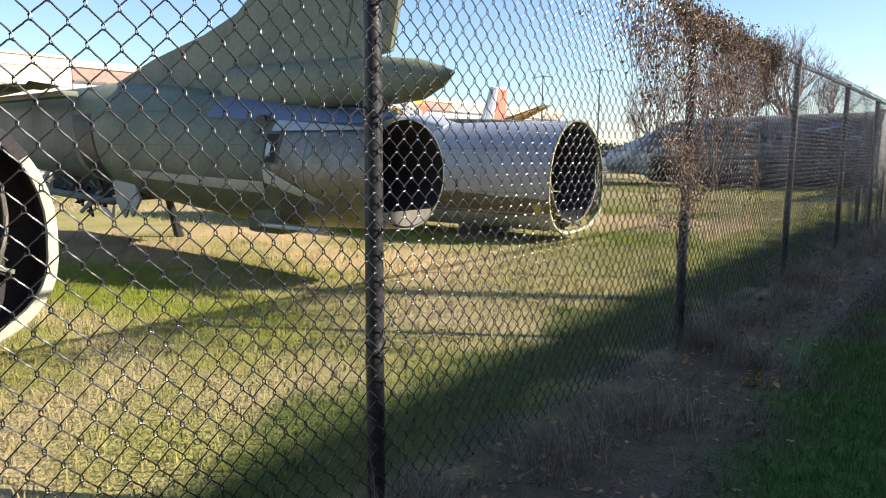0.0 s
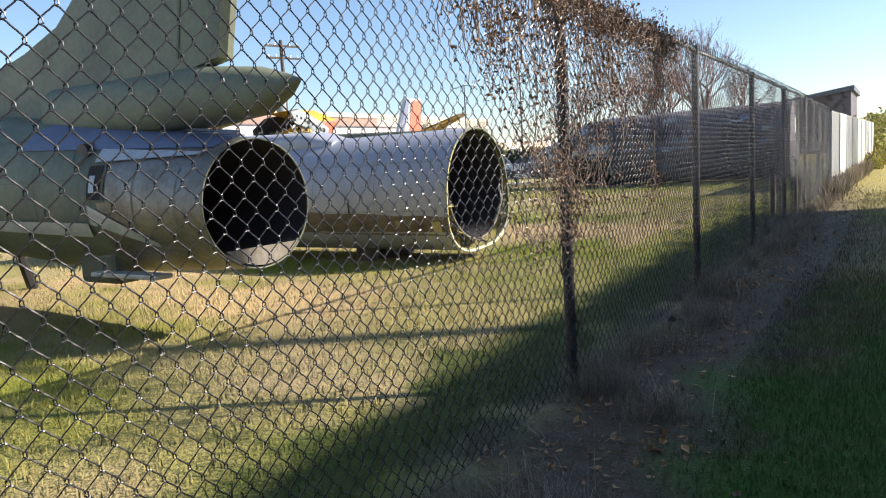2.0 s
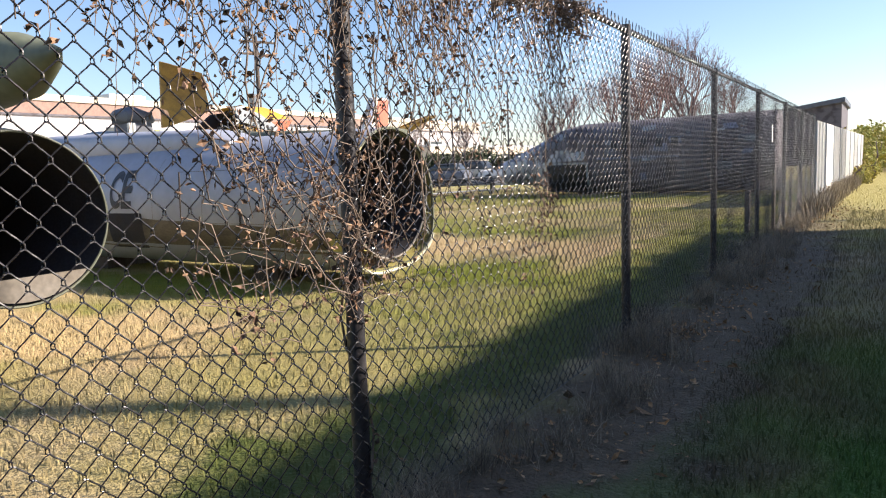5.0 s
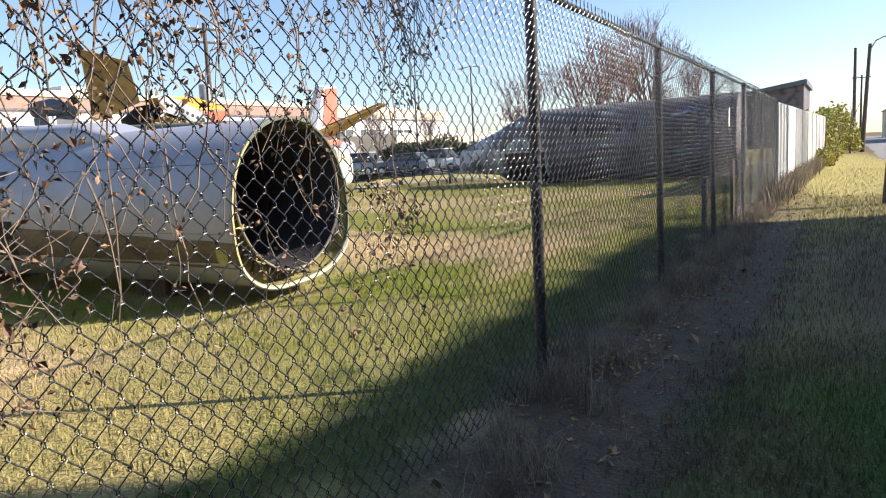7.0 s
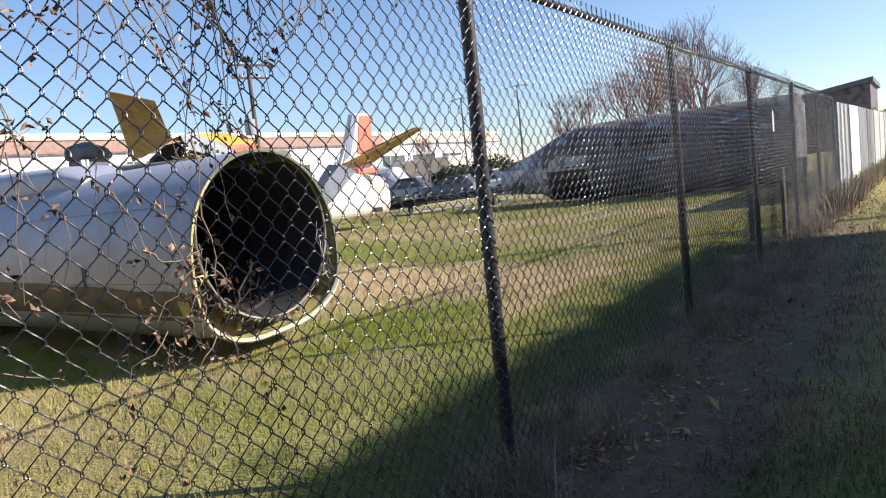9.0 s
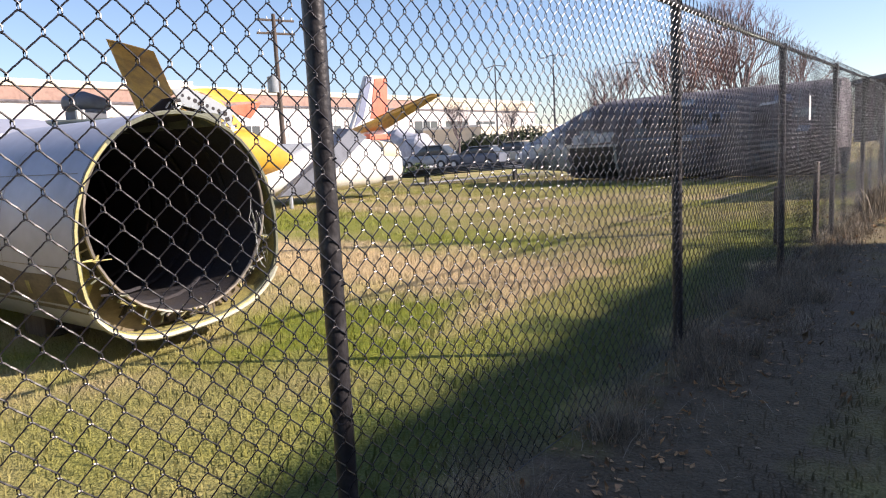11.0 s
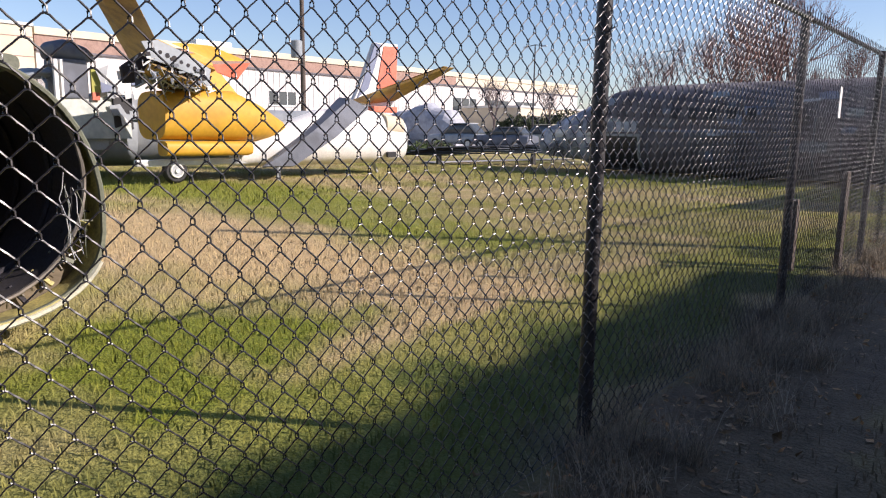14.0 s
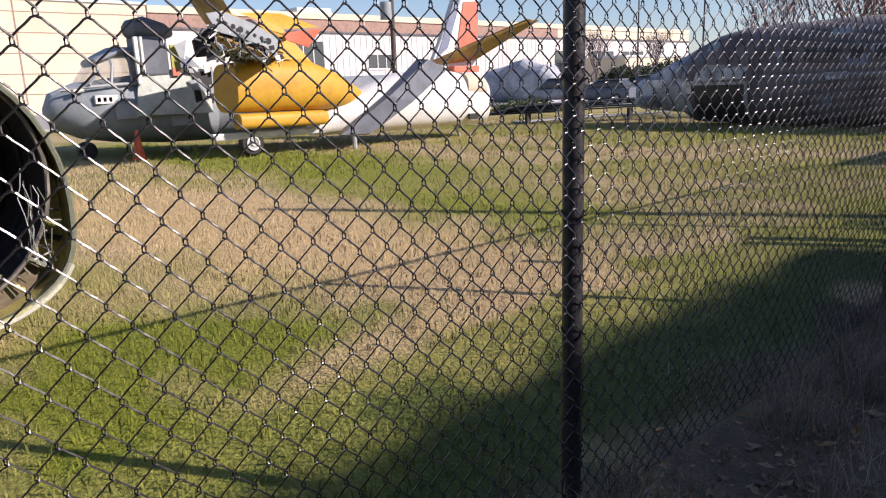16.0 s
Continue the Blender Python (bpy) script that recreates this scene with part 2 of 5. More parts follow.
CLEAR.node_tree.nodes["Principled BSDF"].inputs["Alpha"].default_value = 0.3
GLASS_DARK = material("smoky_canopy_glass", (0.07, 0.08, 0.085), 0.1, vary=0.2, scale=5, bump=0)
SLATE = material("slate_grey_paint", (0.13, 0.145, 0.175), 0.6, vary=0.2, scale=2.5, second=(0.10, 0.11, 0.13))
MOTTLED = material("mottled_blue_grey_paint", (0.46, 0.49, 0.55), 0.6, vary=0.3, scale=2.2, second=(0.20, 0.22, 0.265), mix=(0.42, 0.58), fine=9)
HULL = material("dark_hull_paint", (0.16, 0.145, 0.155), 0.8, vary=0.35, scale=1.6, second=(0.08, 0.07, 0.075), fine=14)
ASPHALT = material("asphalt", (0.20, 0.195, 0.195), 0.9, vary=0.2, scale=0.7, bump=0.4, second=(0.25, 0.24, 0.235), fine=90)
CONCRETE = material("concrete", (0.38, 0.36, 0.33), 0.85, vary=0.2, scale=1.5, bump=0.2, fine=40)
BRICK = material("brown_brick", (0.35, 0.225, 0.175), 0.85, vary=0.2, scale=2.5, bump=0.1, fine=12)
CREAM = material("cream_cladding", (0.63, 0.545, 0.40), 0.7, vary=0.08, scale=0.4, second=(0.57, 0.49, 0.36))
PALE_WALL = material("pale_painted_cladding", (0.61, 0.56, 0.52), 0.65, vary=0.10, scale=0.5)
DARK_BRICK = material("dark_brick", (0.12, 0.075, 0.065), 0.85, vary=0.2, scale=1.5)
WOOD = material("weathered_pole_wood", (0.11, 0.085, 0.07), 0.85, vary=0.35, scale=5, bump=0.3, stretch=(6, 6, 0.6))
BARK = material("grey_bark", (0.17, 0.13, 0.12), 0.9, vary=0.3, scale=6, bump=0.2)
TWIG = material("reddish_twigs", (0.22, 0.12, 0.10), 0.85, vary=0.3, scale=4, bump=0, island=0.3)
SHRUB = material("shrub_leaves", (0.34, 0.34, 0.08), 0.8, vary=0.35, scale=1.5, bump=0, second=(0.42, 0.33, 0.09), island=0.4)
GREEN_BUSH = material("green_bush_leaves", (0.10, 0.14, 0.045), 0.8, vary=0.35, scale=1.5, bump=0, island=0.4)
SHEET = material("weathered_grey_sheet", (0.42, 0.43, 0.47), 0.7, vary=0.2, scale=1.2, bump=0.3, second=(0.30, 0.31, 0.35), fine=4)
HEDGE = material("evergreen_leaves", (0.045, 0.06, 0.022), 0.8, vary=0.35, scale=1.5, bump=0, island=0.4)
CONE_ORANGE = material("cone_orange_plastic", (0.75, 0.13, 0.03), 0.5, vary=0.12, scale=8)
BRASS = material("safety_yellow_paint", (0.70, 0.55, 0.05), 0.5, vary=0.2, scale=8)
GALV = material("galvanised_steel", (0.48, 0.49, 0.50), 0.45, metal=0.8, vary=0.2, scale=10)

# ---- mesh helpers ----


def link_mesh(name, bm, mat, smooth=False):
    me = bpy.data.meshes.new(name)
    bm.normal_update()
    bm.to_mesh(me)
    bm.free()
    if mat:
        me.materials.append(mat)
    if smooth:
        me.shade_smooth()
        me.set_sharp_from_angle(angle=radians(38))
    return me


def standing(ob):
    """Where an object stands in the world."""
    return standing(ob.parent) @ ob.matrix_parent_inverse @ ob.matrix_basis if ob.parent else ob.matrix_basis.copy()


def part(name, bm, mat, parent=None, label="", smooth=False):
    """One mesh object out of a bmesh, under a thing or a part of it."""
    ob = new(name, link_mesh(name, bm, mat, smooth) if isinstance(bm, bmesh.types.BMesh) else bm)
    if parent:
        ob.parent = parent
        ob.matrix_parent_inverse = standing(parent).inverted()
    return tagged(ob, label)


def thing(name, label, category, at=(0, 0, 0), group="", kind=""):
    ob = new(name)
    ob.empty_display_size = 0.2
    ob.matrix_basis = pose(*at)
    return tagged(ob, label, category, group, kind)


def box(x0, x1, y0, y1, z0, z1, bevel=0.0, bm=None):
    bm = bm or bmesh.new()
    g = bmesh.ops.create_cube(bm, size=1, matrix=Matrix.LocRotScale(((x0 + x1) / 2, (y0 + y1) / 2, (z0 + z1) / 2), None, (abs(x1 - x0), abs(y1 - y0), abs(z1 - z0))))
    if bevel:
        edges = list({e for v in g["verts"] for e in v.link_edges})
        bmesh.ops.bevel(bm, geom=edges, offset=bevel, segments=2, affect="EDGES", profile=0.6)
    return bm


def tube(points, radii, sides=8, bm=None, cap=True):
    """A round bar along a line of points, with one radius or one for each point."""
    bm = bm or bmesh.new()
    pts = [Vector(p) for p in points]
    rad = radii if isinstance(radii, (list, tuple)) else [radii] * len(pts)
    rings, up = [], Vector((0.31, 0.17, 0.94)).normalized()
    for i, p in enumerate(pts):
        d = (pts[min(i + 1, len(pts) - 1)] - pts[max(i - 1, 0)]).normalized()
        a = d.cross(up)
        if a.length < 0.1:
            a = d.cross(Vector((1, 0, 0)))
        a.normalize()
        b = d.cross(a)
        rings.append([bm.verts.new(p + rad[i] * (math.cos(k * math.tau / sides) * a + math.sin(k * math.tau / sides) * b)) for k in range(sides)])
    for r0, r1 in zip(rings, rings[1:]):
        for k in range(sides):
            bm.faces.new((r0[k], r0[(k + 1) % sides], r1[(k + 1) % sides], r1[k]))
    if cap and sides > 2:
        bm.faces.new(rings[0][::-1])
        bm.faces.new(rings[-1])
    return bm


def bridge(bm, rings, cap0=True, cap1=True):
    vs = [[bm.verts.new(p) for p in r] for r in rings]
    for a, b in zip(vs, vs[1:]):
        n = len(a)
        for k in range(n):
            bm.faces.new((a[k], a[(k + 1) % n], b[(k + 1) % n], b[k]))
    if cap0:
        bm.faces.new(vs[0][::-1])
    if cap1:
        bm.faces.new(vs[-1])
    bmesh.ops.recalc_face_normals(bm, faces=bm.faces)
    return bm


def oval(u, w, z0, z1, n=28, power=2.4):
    """Closed cross-section as (side, height) pairs round a centre u, half as wide as w, from z0 to z1."""
    out = []
    for k in range(n):
        a = math.tau * k / n
        c, s = math.cos(a), math.sin(a)
        out.append((u + w * math.copysign(abs(c) ** (2 / power), c), (z0 + z1) / 2 + (z1 - z0) / 2 * math.copysign(abs(s) ** (2 / power), s)))
    return out


def loft(axis, sections, cap0=True, cap1=True, n=28):
    """A body through oval sections (station, centre, half width, bottom, top[, power]) along the x or y axis."""
    rings = []
    for st, u, w, z0, z1, *pw in sections:
        o = oval(u, w, z0, z1, n, *pw)
        rings.append([(st, a, b) if axis == "x" else (a, st, b) for a, b in o])
    return bridge(bmesh.new(), rings, cap0, cap1)


def plate(axis, at, outline, thick, bevel=0.0, taper=1.0):
    """A flat shape of some thickness across the x or y axis; outline as (along, height) pairs."""
    bm = bmesh.new()
    cx = sum(p[0] for p in outline) / len(outline)
    cz = sum(p[1] for p in outline) / len(outline)
    layers = []
    for side, k in ((-1, taper), (-0.35, 1.0), (0.35, 1.0), (1, taper)):
        lay = []
        for a, z in outline:
            a2, z2 = cx + (a - cx) * k, cz + (z - cz) * k
            lay.append((at + side * thick / 2, a2, z2) if axis == "x" else (a2, at + side * thick / 2, z2))
        layers.append(lay)
    if taper == 1.0:
        layers = [layers[0], layers[3]]
    bridge(bm, layers)
    if bevel:
        bmesh.ops.bevel(bm, geom=list(bm.edges), offset=bevel, segments=2, affect="EDGES")
    return bm


def wing(corners, thick):
    """A tapered aerofoil panel over four corners: root front, root back, tip back, tip front."""
    a, b, c, d = [Vector(p) for p in corners]
    nrm = (b - a).cross(d - a).normalized()
    rings = []
    for s in (0, 0.35, 0.7, 0.95, 1.0):
        p, q = a.lerp(d, s), b.lerp(c, s)
        t = thick * (1 - 0.55 * s) * (0.25 if s == 1.0 else 1)
        top = [p.lerp(q, u) + nrm * t * h for u, h in ((0, 0), (0.06, 0.3), (0.25, 0.5), (0.6, 0.36), (1, 0.04))]
        low = [p.lerp(q, u) - nrm * t * h for u, h in ((1, 0.04), (0.6, 0.36), (0.25, 0.5), (0.06, 0.3))]
        rings.append(top + low)
    return bridge(bmesh.new(), rings)


def raw_mesh(name, verts, faces, mat):
    me = bpy.data.meshes.new(name)
    me.from_pydata(verts, [], faces)
    me.materials.append(mat)
    return me


def leaf_cloud(rng, centres, size, normal_up=0.0):
    """Many small bent leaves (two quads each) round the given places."""
    vs, fs = [], []
    for c in centres:
        d = Vector((rng.gauss(0, 1), rng.gauss(0, 1), rng.gauss(0, 1) - 0.6)).normalized()
        e = d.cross(Vector((rng.gauss(0, 1), rng.gauss(0, 1), rng.gauss(0, 1) + normal_up))).normalized()
        f = d.cross(e)
        s = size * rng.uniform(0.6, 1.4)
        w = s * rng.uniform(0.16, 0.34)
        k = len(vs)
        c = Vector(c)
        mid = c + d * s * 0.5 + f * s * rng.uniform(-0.15, 0.25)
        vs += [c, mid - e * w, c + d * s + f * s * rng.uniform(-0.3, 0.3), mid + e * w, mid + f * s * 0.16]
        fs += [(k, k + 1, k + 4), (k + 1, k + 2, k + 4), (k + 2, k + 3, k + 4), (k + 3, k, k + 4)]
    return vs, fs


# ---- ground ----
bm = bmesh.new()
bmesh.ops.create_grid(bm, x_segments=24, y_segments=24, size=600)
tagged(part("ground", bm, LAWN), "mown lawn with green and straw-dry patches", "lawn", kind="structure")

rng = random.Random(4)
bm = bmesh.new()
edge = []
for k in range(80):
    y = -40 + k * 3.0
    edge.append((2.95 + rng.uniform(-0.12, 0.12), y))
low = [bm.verts.new((x, y, 0.006)) for x, y in edge]
far = [bm.verts.new((11.5, y, 0.006)) for x, y in edge]
for k in range(79):
    bm.faces.new((low[k], far[k], far[k + 1], low[k + 1]))
tagged(part("road", bm, ASPHALT), "worn grey asphalt street beside the grass verge", "road", kind="structure")
part_lot = bmesh.new()
box(-92, -37, -60, 260, -0.1, 0.012, bm=part_lot)
box(-37, -16, 44, 260, -0.1, 0.012, bm=part_lot)
tagged(part("pavement", part_lot, CONCRETE), "pale concrete yard in front of the warehouses", "yard", kind="structure")
bm = bmesh.new()
box(-37.2, -37, -60, 44, -0.1, 0.12, 0.02, bm)
box(-37, -11, 43.8, 44, -0.1, 0.12, 0.02, bm)
tagged(part("kerb", bm, CONCRETE), "low pale concrete kerb along the lawn", "kerb", kind="structure")


SPAN, FIRST, TOP = 3.05, 1.70, 2.21


def grass_field(name, label, count, x0, x1, y0, y1, h0, h1, wide, mat, seed, keep=None, droop=0.7, spots=None):
    r = np.random.default_rng(seed)
    x, y = r.uniform(x0, x1, count), r.uniform(y0, y1, count)
    if spots is not None:
        which = r.integers(0, len(spots), count)
        x, y = (spots[which, k] + r.normal(0, 1, count) * spots[which, 2] for k in (0, 1))
    if keep is not None:
        k = keep(x, y, r)
        x, y = x[k], y[k]
    n = len(x)
    a, h = r.uniform(0, math.tau, n), r.uniform(h0, h1, n)
    lean, la = r.uniform(0.1, droop, n) * h, r.uniform(0, math.tau, n)
    w = wide * r.uniform(0.6, 1.4, n)
    v = np.zeros((n, 5, 3))
    dx, dy = np.cos(a) * w, np.sin(a) * w
    lx, ly = np.cos(la) * lean, np.sin(la) * lean
    v[:, 0] = np.stack([x - dx, y - dy, np.full(n, -0.01)], 1)
    v[:, 1] = np.stack([x + dx, y + dy, np.full(n, -0.01)], 1)
    v[:, 2] = np.stack([x + dx * 0.7 + lx * 0.35, y + dy * 0.7 + ly * 0.35, h * 0.6], 1)
    v[:, 3] = np.stack([x - dx * 0.7 + lx * 0.35, y - dy * 0.7 + ly * 0.35, h * 0.6], 1)
    v[:, 4] = np.stack([x + lx, y + ly, h], 1)
    i = np.arange(n) * 5
    faces = np.concatenate([np.stack([i, i + 1, i + 2, i + 3], 1).ravel(), np.stack([i + 3, i + 2, i + 4], 1).ravel()])
    starts = np.concatenate([np.arange(n) * 4, n * 4 + np.arange(n) * 3])
    me = bpy.data.meshes.new(name)
    me.vertices.add(n * 5)
    me.vertices.foreach_set("co", v.ravel())
    me.loops.add(len(faces))
    me.loops.foreach_set("vertex_index", faces.astype(np.int32))
    me.polygons.add(2 * n)
    me.polygons.foreach_set("loop_start", starts.astype(np.int32))
    me.update(calc_edges=True)
    me.materials.append(mat)
    return tagged(new(name, me), label, "grass", kind="stuff")


grass_field("lawn_grass", "short mown grass, part green and part straw", 150000, -9, 2.9, -0.5, 21, 0.02, 0.06, 0.004, BLADES, 11,
            lambda x, y, r: r.uniform(0, 1, len(x)) < np.where((x > -0.2) & (x < 0.95), 0.2, np.clip(1.25 - np.abs(x + 1.5) / 8, 0.2, 1)))
grass_field("far_lawn_grass", "short mown grass further out on the lawn", 90000, -22, 2.6, 7, 34, 0.03, 0.08, 0.008, BLADES, 12,
            lambda x, y, r: ((x < -9) | (y > 21)) & (r.uniform(0, 1, len(x)) < np.where(x > -0.2, 0.15, 1.0)))
grass_field("verge_grass", "thick dark green unmown grass on the shaded verge", 90000, 0.75, 2.95, -0.8, 9.5, 0.015, 0.045, 0.003, BLADES, 13,
            lambda x, y, r: r.uniform(0, 1, len(x)) < np.clip((x - 0.7) / 0.3, 0, 1) * np.clip((9.5 - y) / 2, 0.1, 1), 1.3)
grass_field("dry_weeds", "matted dry grey-brown straw along the fence foot", 15000, -0.2, 0.9, -0.5, 23, 0.02, 0.09, 0.0016, STRAW, 5,
            lambda x, y, r: (np.sin(y * 2.1) + np.sin(y * 5.3 + 1) + r.normal(0, 0.9, len(x)) > 0.2) & (r.uniform(0, 1, len(x)) > np.abs(x - 0.25) * 1.5), 3.5)
tuft_rng = np.random.default_rng(15)
tufts = np.stack([tuft_rng.normal(0.22, 0.15, 95), tuft_rng.uniform(1.2, 23, 95), tuft_rng.uniform(0.03, 0.09, 95)], 1)
own = [(0.12, FIRST + SPAN * k + dy, 0.07) for k in range(7) for dy in (-0.12, 0.1)]
own += [(0.27, 3.1, 0.14), (0.5, 3.3, 0.12), (0.3, 2.5, 0.1), (0.62, 4.5, 0.06), (-0.12, 12.2, 0.14), (0.05, 12.4, 0.12), (0.24, 12.1, 0.1), (-0.02, 13.4, 0.12), (0.3, 10.4, 0.1), (0.02, 7.5, 0.08)]
tufts = np.concatenate([tufts, np.array(own), np.array(own)])
grass_field("weed_tufts", "pale dry weed tufts round the fence posts", 20000, 0, 1, 0, 1, 0.05, 0.22, 0.0013, STRAW, 15, None, 1.5, tufts)
grass_field("tall_stalks", "thin dry seed stalks standing by the fence posts", 700, 0, 1, 0, 1, 0.15, 0.38, 0.0016, STRAW, 8, None, 0.9, tufts)

grass_field("fence_foot_weeds", "tall rusty-brown dry weeds along the far fence", 9000, 0.1, 0.75, 19, 42, 0.1, 0.55, 0.006, STRAW, 18,
            lambda x, y, r: r.uniform(0, 1, len(x)) < np.clip(1.1 - np.abs(x - 0.1 - 0.0227 * np.maximum(y - 23, 0)) * 2.2, 0, 1), 0.8)
rng = random.Random(9)
spots = []
for _ in range(2600):
    y = rng.uniform(0, 24)
    spots.append((abs(rng.gauss(0.35, 0.3)), y, 0.012))
for cx, cy, num, sp in ((0.32, 8.1, 70, 0.10), (0.5, 21.0, 120, 0.5), (0.22, 18.3, 130, 0.22), (0.3, 10.6, 40, 0.2), (0.35, 11.6, 60, 0.2), (0.2, 5.4, 30, 0.2), (0.7, 4.1, 25, 0.08)):
    for _ in range(num):
        spots.append((rng.gauss(cx, sp), rng.gauss(cy, sp * 1.6), rng.uniform(0.01, 0.05)))
vs, fs = leaf_cloud(rng, spots, 0.045, 2.0)
vs = [(v[0], v[1], max(v[2], 0.006)) for v in vs]
big = [(rng.gauss(cx, sp), rng.gauss(cy, sp), rng.uniform(0.01, 0.04)) for cx, cy, num, sp in ((0.3, 8.05, 16, 0.1), (0.3, 11.55, 14, 0.14), (0.25, 12.3, 3, 0.05), (0.45, 8.6, 5, 0.15), (0.7, 4.1, 6, 0.06), (0.4, 6.2, 6, 0.3), (0.4, 10.4, 8, 0.2), (0.25, 18.3, 30, 0.25)) for _ in range(num)]
vs2, fs2 = leaf_cloud(rng, big, 0.075, 3.0)
fs += [tuple(q + len(vs) for q in f) for f in fs2]
vs += [(v[0], v[1], max(v[2], 0.008)) for v in vs2]
tagged(new("leaf_litter", raw_mesh("leaf_litter", vs, fs, LITTER)), "curled brown fallen leaves on the verge", "leaves", kind="stuff")

# ---- fence ----
fence = thing("chain_link_fence", "tall black vinyl chain-link fence with tubular posts", "fence", (0, FIRST, 0))
MESH_X = 0.036
COLS, HALF = 80, 0.0445


def link_panel(steps, sides, deep, faceted):
    """One bay of woven wire: flattened spirals hooked into their neighbours."""
    c = SPAN / COLS
    rows = int((TOP - 0.05) / HALF)
    r = 0.0022
    bm = bmesh.new()
    rg = random.Random(2)
    for k in range(COLS):
        pts = []
        for j in range(rows + 1):
            right = (j + k) % 2
            y = (k + right) * c + (r * 1.1 if right else -r * 1.1)
            z = 0.05 + j * HALF
            y += 0.003 * math.sin(z * 3.1 + k * 0.16) + rg.uniform(-0.001, 0.001)
            bow = 0.012 * math.sin(k * 0.16) * math.sin(z * 2.4 + 0.5)
            f = 1 if right else -1
            pts.append((MESH_X + bow + f * (deep + 0.001), y, z - 0.005))
            pts.append((MESH_X + bow + f * (deep - 0.001), y, z + 0.005))
            if j < rows:
                dy = (1 - 2 * right) * c
                for u in steps:
                    sway = 0.0022 * math.sin(u * math.tau) * (1 if right else -1)
                    pts.append((MESH_X + bow + f * deep * math.cos(math.pi * u), y + dy * u + sway, z + HALF * u))
        x, y, z = pts[-1]
        pts.append((MESH_X, (k + 0.5) * c + (c * 0.32 if (rows + k) % 2 else -c * 0.32), z + 0.03))
        pts.append((MESH_X + rg.uniform(-0.006, 0.006), (k + 0.5) * c + (c * 0.42 if (rows + k) % 2 else -c * 0.42), z + 0.058))
        tube(pts, r, sides, bm, cap=False)
    me = link_mesh("chain_link_mesh", bm, VINYL)
    if not faceted:
        me.shade_smooth()
    return me


panel, plain_panel = link_panel((0.22, 0.42, 0.6, 0.8), 4, 0.0032, True), link_panel((0.33, 0.67), 4, 0.0015, False)
bm = tube([(0, 0, -0.02), (0, 0, 1.1), (0, 0, TOP - 0.03)], 0.032, 16)
tube([(0, 0, TOP - 0.06), (0, 0, TOP + 0.012)], 0.036, 16, bm)
post_mesh = link_mesh("post", bm, POST, True)
bm = bmesh.new()
tube([(0, -0.035, TOP - 0.015), (0, SPAN - 0.035, TOP - 0.015)], 0.021, 12, bm)
rail_mesh = link_mesh("top_rail", bm, POST, True)
tie_mesh = link_mesh("wire_tie", tube([(0.034 * math.cos(a), 0.034 * math.sin(a), 0.02 * math.sin(a * 2)) for a in [k * math.tau / 12 for k in range(13)]] + [(0.046, 0.01, 0.008)], 0.003, 5), VINYL, True)
tension_mesh = link_mesh("bottom_wire", tube([(MESH_X, 0, 0.055), (MESH_X + 0.01, SPAN / 2, 0.045), (MESH_X, SPAN, 0.055)], 0.0022, 5), POST)
rng = random.Random(3)
for i in range(-3, 8):
    y = FIRST + SPAN * i
    p = part("post", post_mesh, None, fence)
    p.matrix_basis = pose(0, y, 0, rng.uniform(-0.3, 0.3), rng.uniform(-0.3, 0.3), 40 * i)
    for z in (0.25, 0.62, 1.0, 1.38, 1.75, 2.05):
        part("wire_tie", tie_mesh, None, fence).matrix_basis = pose(0, y, z + rng.uniform(-0.05, 0.05))
    if i < 7:
        for nm, me in (("chain_link_mesh", panel if -2 < i < 4 else plain_panel), ("top_rail", rail_mesh), ("bottom_wire", tension_mesh)):
            part(nm, me, None, fence).matrix_basis = pose(0, y, 0)

# sheet-panel fence that carries on beyond the wire
bm = bmesh.new()
segs = 12
for k in range(segs + 1):
    u = k / segs
    z = 0.012 if k % 4 in (1, 2) else 0.0
    for zz in (0.08, 2.12):
        bm.verts.new((z, 2.28 * u, zz))
bm.verts.ensure_lookup_table()
for k in range(segs):
    bm.faces.new([bm.verts[q] for q in (2 * k, 2 * k + 2, 2 * k + 3, 2 * k + 1)])
bmesh.ops.solidify(bm, geom=list(bm.faces), thickness=0.006)
panel_mesh = link_mesh("sheet_panel", bm, WHITE)
white_fence = thing("sheet_fence", "white corrugated sheet fence along the far verge", "fence", (0.1, 23.2, 0))
pole_mesh = link_mesh("fence_post", box(-0.05, 0.05, -0.05, 0.05, -0.02, 2.08, 0.008), GALV)
for k in range(9):
    x, y = 0.06 + 0.055 * k, 23.15 + 2.42 * k
    part("sheet_panel", panel_mesh, None, white_fence).matrix_basis = pose(x, y + 0.06, 0, 0, 0, -1.3)
    part("fence_post", pole_mesh, None, white_fence).matrix_basis = pose(x - 0.03, y, 0)
tagged(part("timber_stake", box(-0.46, -0.38, 15.75, 15.86, -0.02, 0.72, 0.01), WOOD), "short dark timber post standing behind the fence", "stake")
tag = thing("fence_tag", "small white plastic tag wired to the fence", "tag", (0.05, 15.02, 1.5))
part("plate", box(0.043, 0.049, 14.98, 15.06, 1.5, 1.76, 0.002), WHITE, tag)
part("tie", tube([(0.046, 15.02, 1.75), (0.036, 15.02, 1.79)], 0.002, 5), GALV, tag)
bm = box(-0.10, -0.05, 16.2, 16.36, -0.02, 1.0, 0.01)
tagged(part("timber_stake", bm, WOOD), "short dark timber board standing behind the fence", "stake")

# ---- withered vine on the fence ----
vine = thing("dry_vine", "withered brown climbing vine hanging from the fence top", "vine", (0, 5.2, 1.2))
rng = random.Random(21)
stems, leaf_at = bmesh.new(), []


